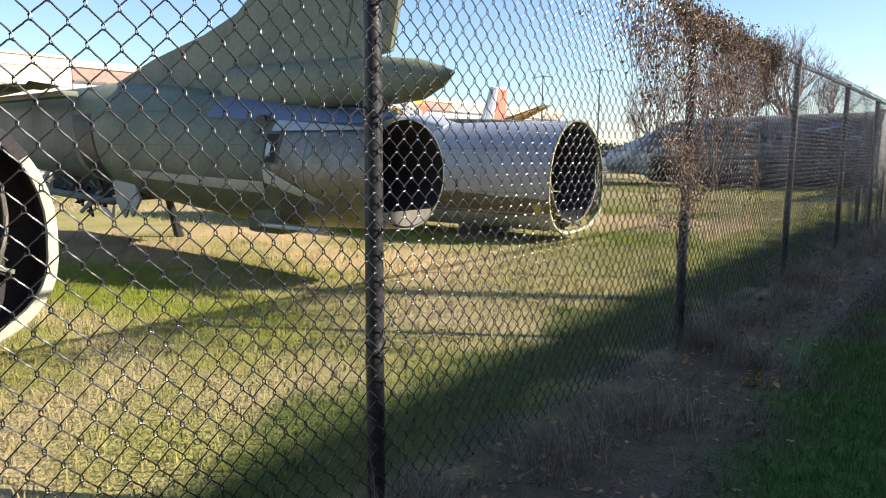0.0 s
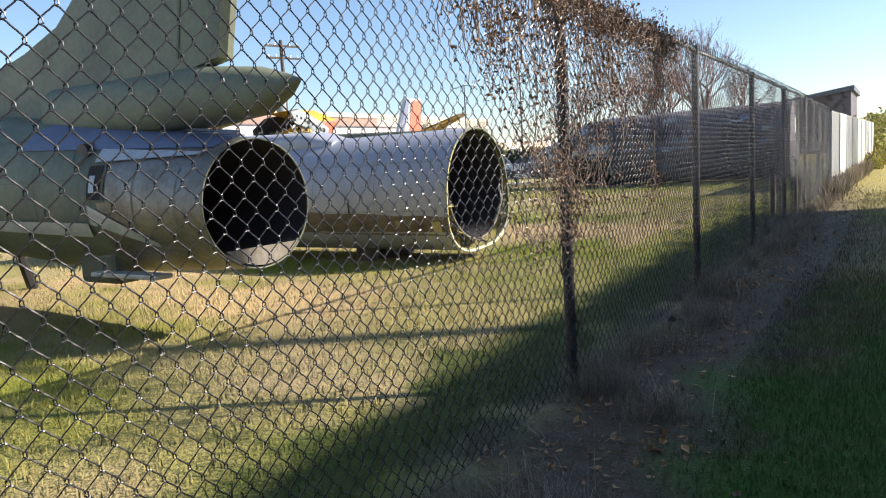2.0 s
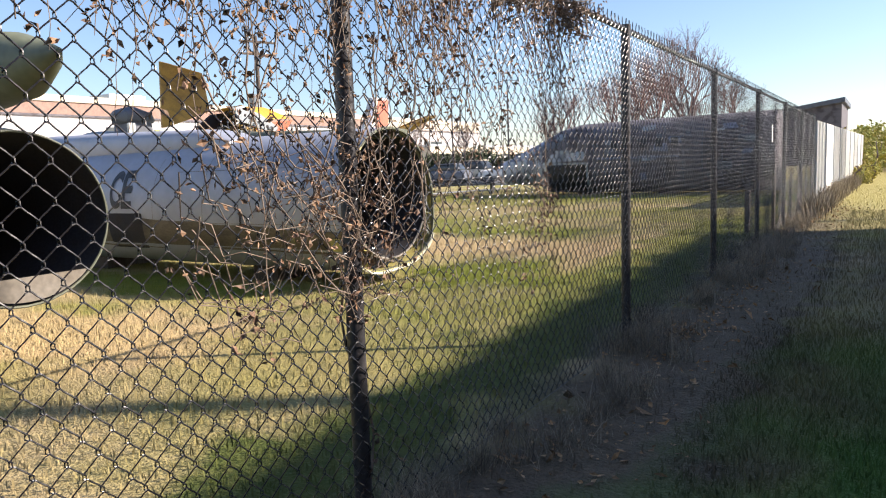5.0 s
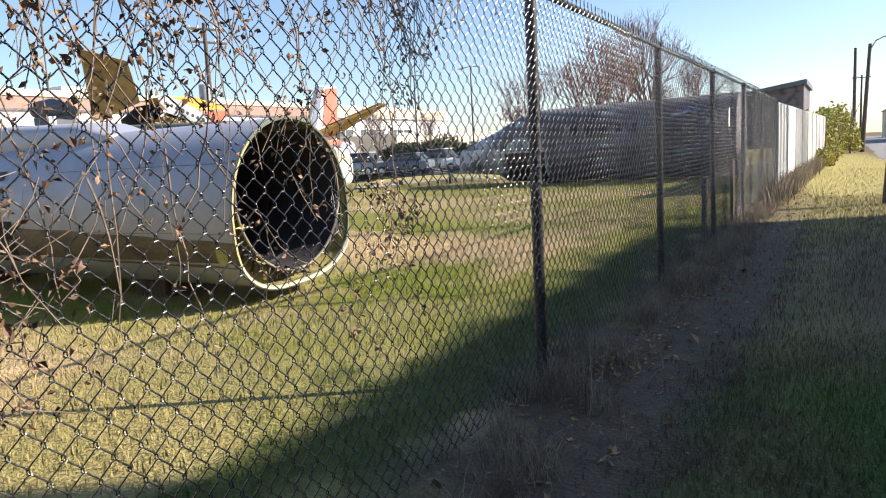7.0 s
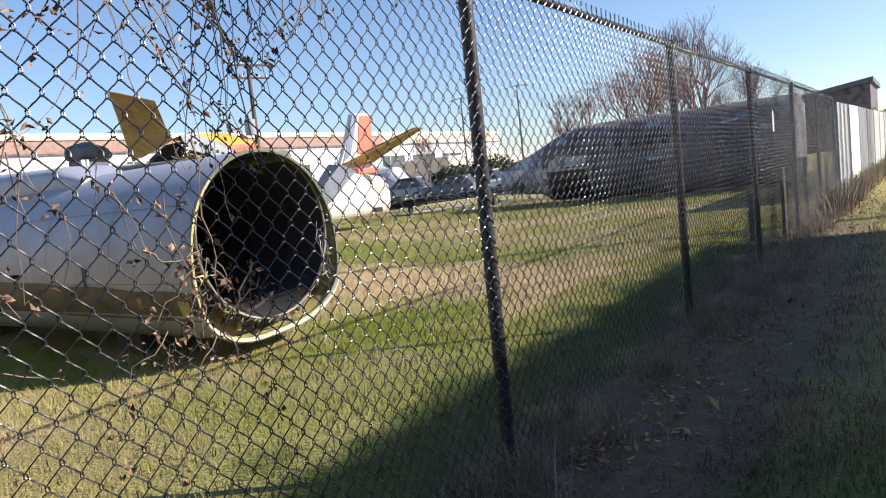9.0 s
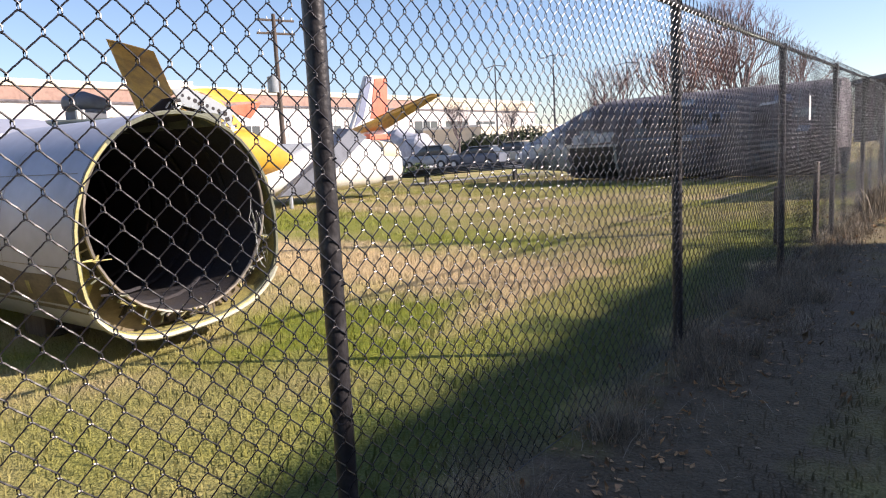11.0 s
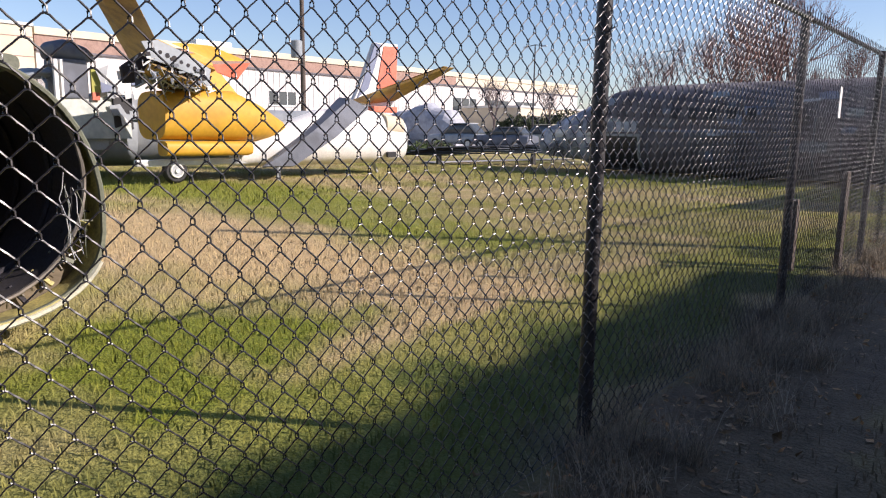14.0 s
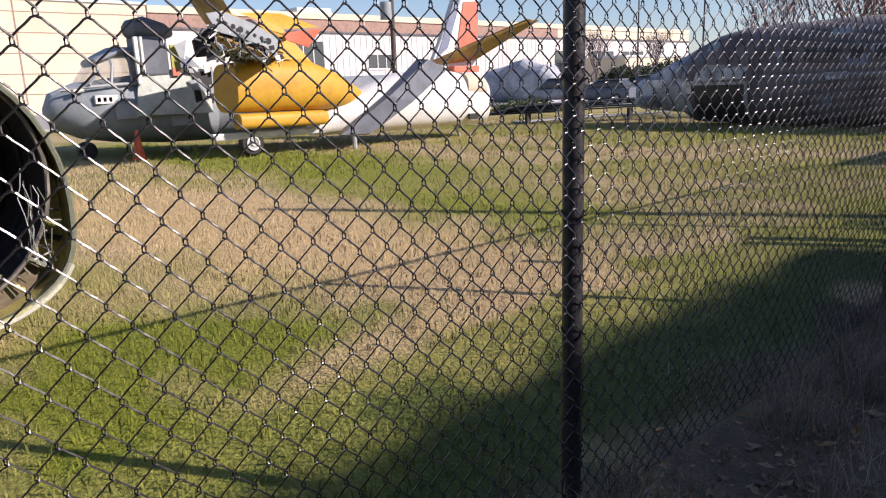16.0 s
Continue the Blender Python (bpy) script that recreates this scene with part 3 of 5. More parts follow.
def strand(y, z, length, drift, step=0.07):
    pts, x, d = [], MESH_X + rng.uniform(-0.03, 0.05), drift
    n = max(3, int(length / step))
    for k in range(n):
        pts.append((x, y, z))
        x = min(max(x + rng.uniform(-0.02, 0.02), MESH_X - 0.04), MESH_X + 0.09)
        d += rng.uniform(-0.25, 0.25)
        y += step * math.sin(d)
        z -= step * math.cos(d)
        z = max(z, 0.1)
    return pts


def clothe(pts, chance, spread, base=0.003):
    tube(pts, [base * (1 - 0.6 * k / len(pts)) for k in range(len(pts))], 4, stems, cap=False)
    for p in pts:
        if rng.random() < chance:
            px, py, pz = p[0] + rng.gauss(0, spread), p[1] + rng.gauss(0, spread), p[2] + rng.gauss(0, spread)
            for _ in range(rng.choice((1, 2, 3, 4))):
                leaf_at.append((px + rng.gauss(0, 0.009), py + rng.gauss(0, 0.009), pz + rng.gauss(0, 0.009)))


for _ in range(230):
    y = rng.uniform(3.5, 6.85)
    if y > 5.45 and rng.random() < 0.6:
        continue
    body = max(0.15, 1 - abs(y - 5.3) / 2.0)
    clothe(strand(y, rng.uniform(1.95, 2.3), rng.uniform(0.25, 0.55 + 0.45 * body), rng.uniform(-0.7, 0.5)), 0.85, 0.03)
for _ in range(170):
    y = rng.uniform(3.6, 6.9)
    if y > 5.45 and rng.random() < 0.6:
        continue
    clothe(strand(y, rng.uniform(1.9, 2.32), rng.uniform(0.3, 0.75), rng.uniform(-0.5, 0.4), 0.05), 0.25, 0.015, 0.0018)
for _ in range(120):
    y = rng.uniform(4.2, 6.8)
    pts = [(MESH_X + rng.uniform(-0.05, 0.09), y + 0.05 * k * rng.uniform(0.4, 1.4), 2.12 + 0.07 * math.sin(k + y * 9) + rng.uniform(-0.06, 0.05)) for k in range(8)]
    clothe(pts, 0.9, 0.04, 0.004)
for _ in range(26):
    clothe(strand(rng.uniform(4.1, 5.5), rng.uniform(1.3, 1.9), rng.uniform(0.4, 0.8), rng.uniform(-0.8, 0.8)), 0.6, 0.025)
for _ in range(46):
    y0, z0, w = rng.uniform(3.98, 4.75), rng.uniform(1.0, 1.5), rng.uniform(0.15, 0.5)
    a0 = rng.uniform(0, 6)
    pts = [(MESH_X + 0.03 + 0.04 * math.sin(k + a0), y0 + w * (k / 9) + 0.03 * math.sin(2.2 * k + a0), z0 - w * 0.55 * math.sin(math.pi * k / 9) + 0.02 * math.cos(3 * k)) for k in range(10)]
    clothe(pts, 0.6, 0.025, 0.0024)
for _ in range(16):
    clothe(strand(rng.uniform(5.1, 6.3), rng.uniform(1.1, 1.75), rng.uniform(0.15, 0.4), rng.uniform(-0.6, 0.6)), 0.6, 0.02, 0.0017)
for _ in range(15):
    y0, z0, run = rng.gauss(6.26, 0.09), rng.gauss(1.15, 0.09), rng.uniform(-0.03, 0.03)
    pts = [(MESH_X + 0.02 + 0.012 * math.sin(k), y0 + run * k, z0 - rng.uniform(0.012, 0.03) * k) for k in range(6)]
    clothe(pts, 0.5, 0.018, 0.002)
for y0, z0, y1, z1 in ((6.28, 1.5, 6.31, 1.05), (6.10, 1.24, 6.26, 1.22), (6.42, 1.17, 6.30, 1.03)):
    pts = [(MESH_X + 0.025, y0 + (y1 - y0) * k / 8 + 0.012 * math.sin(1.7 * k), z0 + (z1 - z0) * k / 8 - 0.03 * math.sin(math.pi * k / 8)) for k in range(9)]
    clothe(pts, 0.2, 0.015, 0.003)
for _ in range(14):
    clothe(strand(rng.uniform(5.6, 6.55), rng.uniform(0.75, 1.6), rng.uniform(0.1, 0.25), rng.uniform(-0.5, 0.5), 0.05), 0.55, 0.015, 0.0016)
for _ in range(12):
    pts = [(0.045 * math.cos(k * 0.8), 4.75 + 0.05 * math.sin(k * 0.8), 0.25 + 0.11 * k + rng.uniform(-0.02, 0.02)) for k in range(rng.randint(8, 16))]
    clothe(pts, 0.12, 0.03, 0.004)
part("stem_tangle", stems, VINE_STEM, vine, "tangled thin brown stems")["kind"] = "stuff"
vs, fs = leaf_cloud(rng, leaf_at, 0.023)
part("foliage", raw_mesh("foliage", vs, fs, VINE_LEAF), None, vine, "curled dead brown leaves")["kind"] = "stuff"

# ---- green jet tail ----
AY = 5.1
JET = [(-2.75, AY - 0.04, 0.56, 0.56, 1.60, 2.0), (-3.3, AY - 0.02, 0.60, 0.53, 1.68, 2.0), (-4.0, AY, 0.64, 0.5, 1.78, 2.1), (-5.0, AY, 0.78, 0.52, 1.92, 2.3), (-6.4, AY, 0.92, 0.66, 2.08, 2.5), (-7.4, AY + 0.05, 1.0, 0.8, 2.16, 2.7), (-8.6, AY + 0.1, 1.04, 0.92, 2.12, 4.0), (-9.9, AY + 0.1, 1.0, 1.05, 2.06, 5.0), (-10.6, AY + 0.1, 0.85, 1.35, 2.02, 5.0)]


def flank(x, z):
    """The near side of the jet's skin at a station and a height."""
    for a, b in zip(JET, JET[1:]):
        if b[0] <= x <= a[0]:
            u = (x - a[0]) / (b[0] - a[0])
            cy, w, z0, z1, pw = [a[i] + u * (b[i] - a[i]) for i in range(1, 6)]
            s = min(abs((z - (z0 + z1) / 2) / ((z1 - z0) / 2)), 0.999)
            return cy - w * (1 - s ** pw) ** (1 / pw)
    return AY


def skin_patch(x0, x1, z0, z1, proud=0.008, n=6, skew=0.0, shape=None):
    """A panel that lies on the jet's near skin."""
    bm = bmesh.new()
    grid = []
    for i in range(n + 1):
        row = []
        for j in range(n + 1):
            u, v = i / n, j / n
            lo, hi = (shape(u) if shape else (z0, z1))
            x = x0 + (x1 - x0) * u + skew * v
            z = lo + (hi - lo) * v
            row.append(bm.verts.new((x, flank(x, z) - proud, z)))
        grid.append(row)
    for i in range(n):
        for j in range(n):
            bm.faces.new((grid[i][j], grid[i + 1][j], grid[i + 1][j + 1], grid[i][j + 1]))
    bmesh.ops.recalc_face_normals(bm, faces=bm.faces)
    return bm


jet = thing("jet_tail_section", "derelict olive-green jet fuselage tail with open exhaust", "aircraft", (-6, AY, 0))
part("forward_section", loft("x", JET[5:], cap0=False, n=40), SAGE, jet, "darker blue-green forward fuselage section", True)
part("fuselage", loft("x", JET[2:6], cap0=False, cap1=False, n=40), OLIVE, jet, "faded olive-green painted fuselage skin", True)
part("tailpipe", loft("x", JET[:3], cap0=False, cap1=False, n=40), NOZZLE, jet, "bare heat-stained metal tailpipe", True)
part("exhaust_duct", loft("x", [(-2.745, AY - 0.04, 0.552, 0.568, 1.592, 2.0), (-3.2, AY, 0.47, 0.61, 1.55, 2.0), (-4.6, AY, 0.45, 0.62, 1.5, 2.0)], cap0=False, n=40), NEAR_BLACK, jet, "near-black exhaust opening", True)
ring = bmesh.new()
tube([(-2.745, AY - 0.04 + 0.556 * math.cos(a), 1.08 + 0.515 * math.sin(a)) for a in [k * math.tau / 48 for k in range(49)]], 0.008, 6, ring, cap=False)
part("exhaust_lip", ring, OLIVE_DARK, jet, smooth=True)
bm = plate("x", -2.735, [(AY - 0.04 + 0.53 * math.cos(a), 1.08 + 0.49 * math.sin(a)) for a in [radians(224 + k * 92 / 14) for k in range(15)]], 0.02)
part("cover_plate", bm, NOZZLE, jet, "pale sheet closing the foot of the exhaust")
FIN = [(-8.25, 2.12), (-7.06, 2.43), (-5.9, 2.64), (-5.25, 2.82), (-4.46, 3.32), (-3.3, 4.2), (-2.45, 4.3), (-2.78, 3.04), (-2.97, 2.24), (-3.25, 2.2), (-3.4, 1.85), (-6.5, 1.95)]
part("tail_fin", plate("y", AY, FIN, 0.16, taper=0.97), OLIVE, jet, "tall swept olive tail fin")
part("rudder_hinge", plate("y", AY - 0.083, [(-3.52, 2.3), (-3.49, 2.3), (-3.12, 4.1), (-3.15, 4.1)], 0.012), OLIVE_DARK, jet)
bm = loft("x", [(-5.2, AY, 0.34, 1.66, 2.24, 3.0), (-4.2, AY, 0.30, 1.70, 2.22, 3.0), (-3.2, AY, 0.25, 1.73, 2.21, 2.8), (-2.62, AY, 0.17, 1.77, 2.14, 2.4), (-2.36, AY, 0.09, 1.88, 2.06, 2.0), (-2.23, AY, 0.015, 1.985, 2.01, 2.0)])
part("tail_fairing", bm, OLIVE, jet, "pointed olive tail cone above the exhaust", True)
# sky-tinted shade on the upper fuselage, painted as a blue-grey patch
part("dorsal_band", skin_patch(-5.0, -2.85, 1.5, 1.72, 0.01, 8, shape=lambda u: (1.64 - 0.10 * u, 1.88 - 0.21 * u)), BLUE_GREY, jet, "blue-grey band painting the sky-tinted shade under the tail cone")
part("fairing_wedge", skin_patch(-4.05, -2.9, 1.5, 1.6, 0.02, 6, shape=lambda u: (1.49, 1.60 - 0.09 * u)), PALE_METAL, jet, "pale wedge fairing")
# black disc on closed skin, painting the dark inside of a port
bm = bmesh.new()
tube([(-4.25, flank(-4.25, 1.57) - 0.012, 1.57), (-4.25, flank(-4.25, 1.57) + 0.04, 1.57)], 0.085, 20, bm)
part("round_port", bm, BLACK, jet, "dark round port")
part("port_frame", tube([(-4.25 + 0.095 * math.cos(a), flank(-4.25, 1.57 + 0.095 * math.sin(a)) - 0.014, 1.57 + 0.095 * math.sin(a)) for a in [k * math.tau / 24 for k in range(25)]], 0.009, 5, cap=False), OLIVE_DARK, jet)
part("access_frame", skin_patch(-4.12, -3.9, 1.16, 1.50, 0.008), OLIVE_DARK, jet)
# proud dark sheet; the hatch's inner shade is only colour
part("access_opening", skin_patch(-4.09, -3.93, 1.18, 1.46, 0.014), NEAR_BLACK, jet, "dark patch painting the shade of an open access hatch")
part("access_tab", skin_patch(-4.06, -4.0, 1.24, 1.38, 0.02), PALE_METAL, jet)
part("lower_panel", skin_patch(-4.1, -3.35, 0.8, 1.1, 0.012, 6, shape=lambda u: (0.98 - 0.2 * u, 1.14 - 0.32 * u)), PALE_METAL, jet, "pale slanting panel")
part("belly_strake", skin_patch(-6.2, -4.1, 0.95, 1.1, 0.03, 8, shape=lambda u: (0.99 - 0.12 * u, 1.07 - 0.08 * u)), PALE_METAL, jet, "pale strake along the belly")
for x in (-4.75, -5.6, -6.35, -3.55, -3.05):
    part("skin_joint", skin_patch(x, x + 0.012, 0.75, 1.75, 0.004, 8), OLIVE_DARK, jet)
for z in (1.35, 1.72):
    part("skin_joint", skin_patch(-7.2, -4.3, z, z + 0.01, 0.004, 10), OLIVE_DARK, jet)
# shade in the gap is painted as a black sheet over the skin
part("gap_opening", skin_patch(-7.2, -6.8, 0.95, 1.72, 0.012, 8, skew=-0.22), BLACK, jet, "dark patch painting the shaded gap between the sections")
bm = box(-4.3, -3.4, AY - 0.58, AY - 0.42, 0.52, 0.56, 0.01)
part("arrestor_shoe", bm, PALE_METAL, jet, "pale metal shoe below the belly")
part("ventral_skid", box(-4.6, -4.05, AY - 0.5, AY - 0.2, 0.44, 0.74, 0.06), OLIVE_DARK, jet)
part("support_post", tube([(-8.0, 5.9, 0), (-8.0, 5.7, 0.8)], [0.07, 0.05], 8), BLACK, jet)
# solid dark block for the bay's shade, widened to cast more shadow
part("gear_bay", box(-8.9, -6.9, 4.5, 6.0, 0.66, 0.98, 0.06), NEAR_BLACK, jet, "dark block standing for the shaded gear bay under the belly")
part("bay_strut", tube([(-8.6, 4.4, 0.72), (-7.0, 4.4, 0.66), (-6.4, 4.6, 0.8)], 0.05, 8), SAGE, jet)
rg = random.Random(29)
for k in range(16):
    x, z = rg.uniform(-9.2, -6.9), rg.uniform(0.5, 0.95)
    part("gear_pipe", tube([(x, 4.4, z), (x + rg.uniform(-0.3, 0.3), 4.38, z + rg.uniform(-0.2, 0.15)), (x + rg.uniform(-0.4, 0.4), 4.45, z + rg.uniform(-0.1, 0.25))], rg.uniform(0.012, 0.035), 6), rg.choice((NEAR_BLACK, SAGE, BLACK, GREY, WHITE)), jet)
rg = random.Random(17)
for k in range(9):
    x = -10.3 + 0.33 * k
    part("torn_edge", wing([(x, 4.0 + rg.uniform(-0.05, 0.1), 2.04), (x + 0.34, 4.0, 2.05), (x + 0.3, 3.75 + rg.uniform(-0.1, 0.1), 2.02 + rg.uniform(-0.03, 0.1)), (x + 0.05, 3.7, 2.03 + rg.uniform(-0.03, 0.1))], 0.03), rg.choice((OLIVE, CREAM_RIM, PALE_METAL, OLIVE_DARK)), jet)
part("wing_stub", wing([(-10.3, 4.15, 2.08), (-7.9, 4.15, 2.12), (-8.2, 3.55, 2.08), (-10.0, 3.55, 2.06)], 0.14), OLIVE, jet, "broken olive wing stub")
part("wing_edge", box(-10.2, -7.3, 4.0, 4.2, 1.93, 2.0, 0.02), OLIVE_DARK, jet)
part("gear_leg", tube([(-9.0, 4.75, 1.1), (-9.3, 4.6, 0.62), (-9.4, 4.6, 0.3)], [0.07, 0.06, 0.05], 10), GREY_LIGHT, jet, "grey landing gear leg")
part("gear_strut", tube([(-8.1, 4.7, 1.05), (-9.25, 4.6, 0.66)], 0.04, 8), GREY_LIGHT, jet)
tyre = bmesh.new()
rings = []
for k in range(25):
    a = math.tau * k / 24
    rings.append([(-9.4 + (0.22 + 0.085 * math.cos(b)) * math.cos(a), 4.46 + 0.10 * math.sin(b), 0.305 + (0.22 + 0.085 * math.cos(b)) * math.sin(a)) for b in [math.tau * q / 10 for q in range(10)]])
bridge(tyre, rings, False, False)
wheel = part("wheel", tyre, RUBBER, jet, "black rubber tyre", True)
part("rim", tube([(-9.4, 4.40, 0.305), (-9.4, 4.52, 0.305)], 0.16, 16), GREY_LIGHT, wheel)
part("gear_cap", box(-9.28, -9.02, 4.5, 4.66, 0.98, 1.14, 0.03), WHITE, jet, "chalky white gear fitting")
part("gear_link", tube([(-9.15, 4.58, 1.0), (-9.22, 4.5, 0.78), (-9.1, 4.46, 0.64)], [0.03, 0.045, 0.04], 8), WHITE, jet, "white gear link")
part("gear_clamp", box(-9.32, -8.98, 4.4, 4.52, 0.6, 0.68, 0.02), WHITE, jet)
part("gear_door", plate("y", 4.35, [(-6.85, 0.95), (-6.4, 0.98), (-6.25, 0.72), (-6.45, 0.5), (-6.52, 0.6), (-6.62, 0.48), (-6.8, 0.66)], 0.03), GREY, jet, "hanging grey gear door")
part("fender", loft("x", [(-9.95, 4.25, 0.05, 0.30, 0.5), (-9.7, 4.25, 0.10, 0.24, 0.56), (-9.45, 4.25, 0.08, 0.34, 0.56)]), WHITE, jet, "small white cover", True)

# ---- open fuselage barrels ----


def barrel_ring(x, cy, grow=0.0, top=0.93, n=44):
    """Round-topped, flat-bottomed cross-section of a fuselage barrel."""
    out = []
    for k in range(n):
        a = math.tau * k / n
        c, s = math.cos(a), math.sin(a)
        pw = 2.05 if s > 0 else 3.0
        hz = top if s > 0 else 0.70
        yy = cy + (0.845 + grow) * math.copysign(abs(c) ** (2 / pw), c)
        zz = 0.84 + (hz + grow) * math.copysign(abs(s) ** (2 / pw), s)
        if s < 0:
            zz += 0.10 * (c + 0.2) * (-s) * (1 if c > -0.2 else 0.3)
        out.append((x, yy, zz))
    return out


def round_ring(x, cy, cz, r, n=44):
    return [(x, cy + r * math.cos(math.tau * k / n), cz + r * math.sin(math.tau * k / n)) for k in range(n)]


def barrel(name, label, x_end, x_far, cy, skin, rim_mat, duct_r, rim_w, inner=PRIMER, top=0.93):
    mid = 1.02 - (0.93 - top) / 2
    root = thing(name, label, "aircraft part", ((x_end + x_far) / 2, cy, 0))
    sts = [x_end - (x_end - x_far) * k / 8 for k in range(9)]
    part("shell", bridge(bmesh.new(), [barrel_ring(x, cy, 0.0, top) for x in sts], False, True), skin, root, "bare silver metal skin", True)
    part("inner_shell", bridge(bmesh.new(), [barrel_ring(x_end + 0.002, cy, -0.012, top), barrel_ring(x_end - 0.4, cy, -0.014, top)], False, False), inner, root, smooth=True)
    part("end_flange", bridge(bmesh.new(), [barrel_ring(x_end + 0.004, cy, 0.006, top), barrel_ring(x_end + 0.012, cy, -0.004, top), barrel_ring(x_end + 0.010, cy, -rim_w, top), barrel_ring(x_end - 0.02, cy, -rim_w, top), barrel_ring(x_end - 0.02, cy, 0.003, top)], False, False), rim_mat, root, "thin primer-coloured end rim", True)
    bm = bridge(bmesh.new(), [barrel_ring(x_end - 0.22, cy, -0.015, top), round_ring(x_end - 0.22, cy, mid, duct_r)], False, False)
    part("bulkhead", bm, inner, root, "frame between skin and duct")
    part("duct", bridge(bmesh.new(), [round_ring(x_end - 0.05, cy, mid, duct_r), round_ring(x_end - 1.0, cy, mid, duct_r - 0.02), round_ring(x_end - 3.5, cy, mid, duct_r - 0.1)], False, True), NEAR_BLACK, root, "near-black engine duct", True)
    lip = tube([p for p in round_ring(x_end - 0.04, cy, mid, duct_r + 0.005) + round_ring(x_end - 0.04, cy, mid, duct_r + 0.005)[:1]], 0.014, 6, cap=False)
    part("duct_lip", lip, NOZZLE, root, smooth=True)
    for x in (x_end - 1.6, x_far + 1.4):
        part("keel_block", box(x - 0.2, x + 0.2, cy - 0.5, cy + 0.5, 0, 0.2, 0.02), WOOD, root)
    for k, x in enumerate((0.5, 1.0, 1.6, 2.3)):
        part("duct_frame", tube(round_ring(x_end - x, cy, mid, duct_r - 0.03 * k - 0.02, 33) + round_ring(x_end - x, cy, mid, duct_r - 0.03 * k - 0.02, 33)[:1], 0.02, 5, cap=False), NEAR_BLACK, root)
    rg = random.Random(int(abs(cy) * 100))
    for k in range(12):
        a = radians(200 + 12 * k)
        p = Vector((x_end - 0.2, cy + (duct_r - 0.01) * math.cos(a), mid + (duct_r - 0.01) * math.sin(a)))
        q = Vector((x_end - 0.16, cy + (duct_r + 0.16) * math.cos(a), max(0.2, mid + (duct_r + 0.12) * math.sin(a))))
        part("frame_web", tube([p, q], [0.012, 0.02], 4), rg.choice((inner, OLIVE_DARK, NEAR_BLACK)), root)
    for k in range(30):
        a = radians(188 + k * 5.4)
        p = Vector((x_end - 0.06, cy + duct_r * math.cos(a), mid + duct_r * math.sin(a)))
        out = Vector((0, math.cos(a), math.sin(a)))
        if (p + out * 0.1).z < 0.2:
            continue
        bm = tube([p, p + out * rg.uniform(0.04, 0.09) + Vector((rg.uniform(-0.06, 0.02), rg.uniform(-0.03, 0.03), rg.uniform(-0.03, 0.02)))], 0.007, 5)
        part("stringer_end", bm, rg.choice((NEAR_BLACK, OLIVE_DARK, NOZZLE)), root)
    return root


silver = barrel("silver_fuselage_barrel", "open-ended bare silver fuselage barrel lying on the lawn", -3.2, -9.6, 9.42, BARE, OLIVE_DARK, 0.74, 0.022)
bm = bmesh.new()
arc = [[bm.verts.new(p) for p in barrel_ring(x, 9.42, g)[16:38]] for x, g in ((-3.19, 0.004), (-3.186, 0.002), (-3.186, -0.016), (-3.2, -0.02))]
for lo, hi in zip(arc, arc[1:]):
    for k in range(21):
        bm.faces.new((lo[k], lo[k + 1], hi[k + 1], hi[k]))
part("primer_rim", bm, RIM_YELLOW, silver, "yellow-primed rim round the foot of the opening", True)

# shell faces below half a metre take the darker brown
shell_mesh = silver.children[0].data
shell_mesh.materials.append(BROWN_METAL)
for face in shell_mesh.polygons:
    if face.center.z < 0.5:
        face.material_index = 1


def side_y(cy, z):
    s = (z - 0.84) / (0.93 if z > 0.84 else 0.70)
    pw = 2.05 if s > 0 else 3.0
    return cy - 0.845 * max(0.0, 1 - abs(s) ** pw) ** (1 / pw)


def side_patch(x0, x1, z0, z1, cy, proud=0.006, n=5):
    bm = bmesh.new()
    grid = [[bm.verts.new((x0 + (x1 - x0) * i / 2, side_y(cy, z0 + (z1 - z0) * j / n) - proud, z0 + (z1 - z0) * j / n)) for j in range(n + 1)] for i in range(3)]
    for i in range(2):
        for j in range(n):
            bm.faces.new((grid[i][j], grid[i + 1][j], grid[i + 1][j + 1], grid[i][j + 1]))
    return bm


part("square_cutout", side_patch(-3.45, -3.31, 0.44, 0.58, 9.42, 0.009), PRIMER, silver, "square hole edged in yellow primer")
part("small_cutout", side_patch(-4.02, -3.96, 0.50, 0.60, 9.42, 0.009), PRIMER, silver)
part("slot", side_patch(-4.80, -4.77, 0.70, 0.90, 9.42, 0.009), BLACK, silver)
# no recess here: a dark sheet on the skin paints the hole's shade
part("side_opening", side_patch(-7.35, -6.62, 0.38, 0.84, 9.42), NEAR_BLACK, silver, "dark patch painting the shade of an opening low in the side")
for x in (-4.35, -5.45, -6.4):
    part("skin_joint", side_patch(x, x + 0.008, 0.3, 1.6, 9.42, 0.003, 12), NOZZLE, silver)
for z, x0, x1 in ((0.72, -6.4, -3.3), (1.35, -6.0, -3.3)):
    part("skin_joint", side_patch(x0, x1, z, z + 0.007, 9.42, 0.003, 1), NOZZLE, silver)
part("dorsal_spine", loft("x", [(-5.4, 9.42, 0.40, 1.55, 1.74, 4.0), (-6.0, 9.42, 0.42, 1.55, 1.90, 4.0), (-7.5, 9.42, 0.45, 1.5, 1.95, 4.0), (-9.5, 9.42, 0.45, 1.5, 2.0, 4.0)]), BARE, silver, "raised silver spine box", True)
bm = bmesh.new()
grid = []
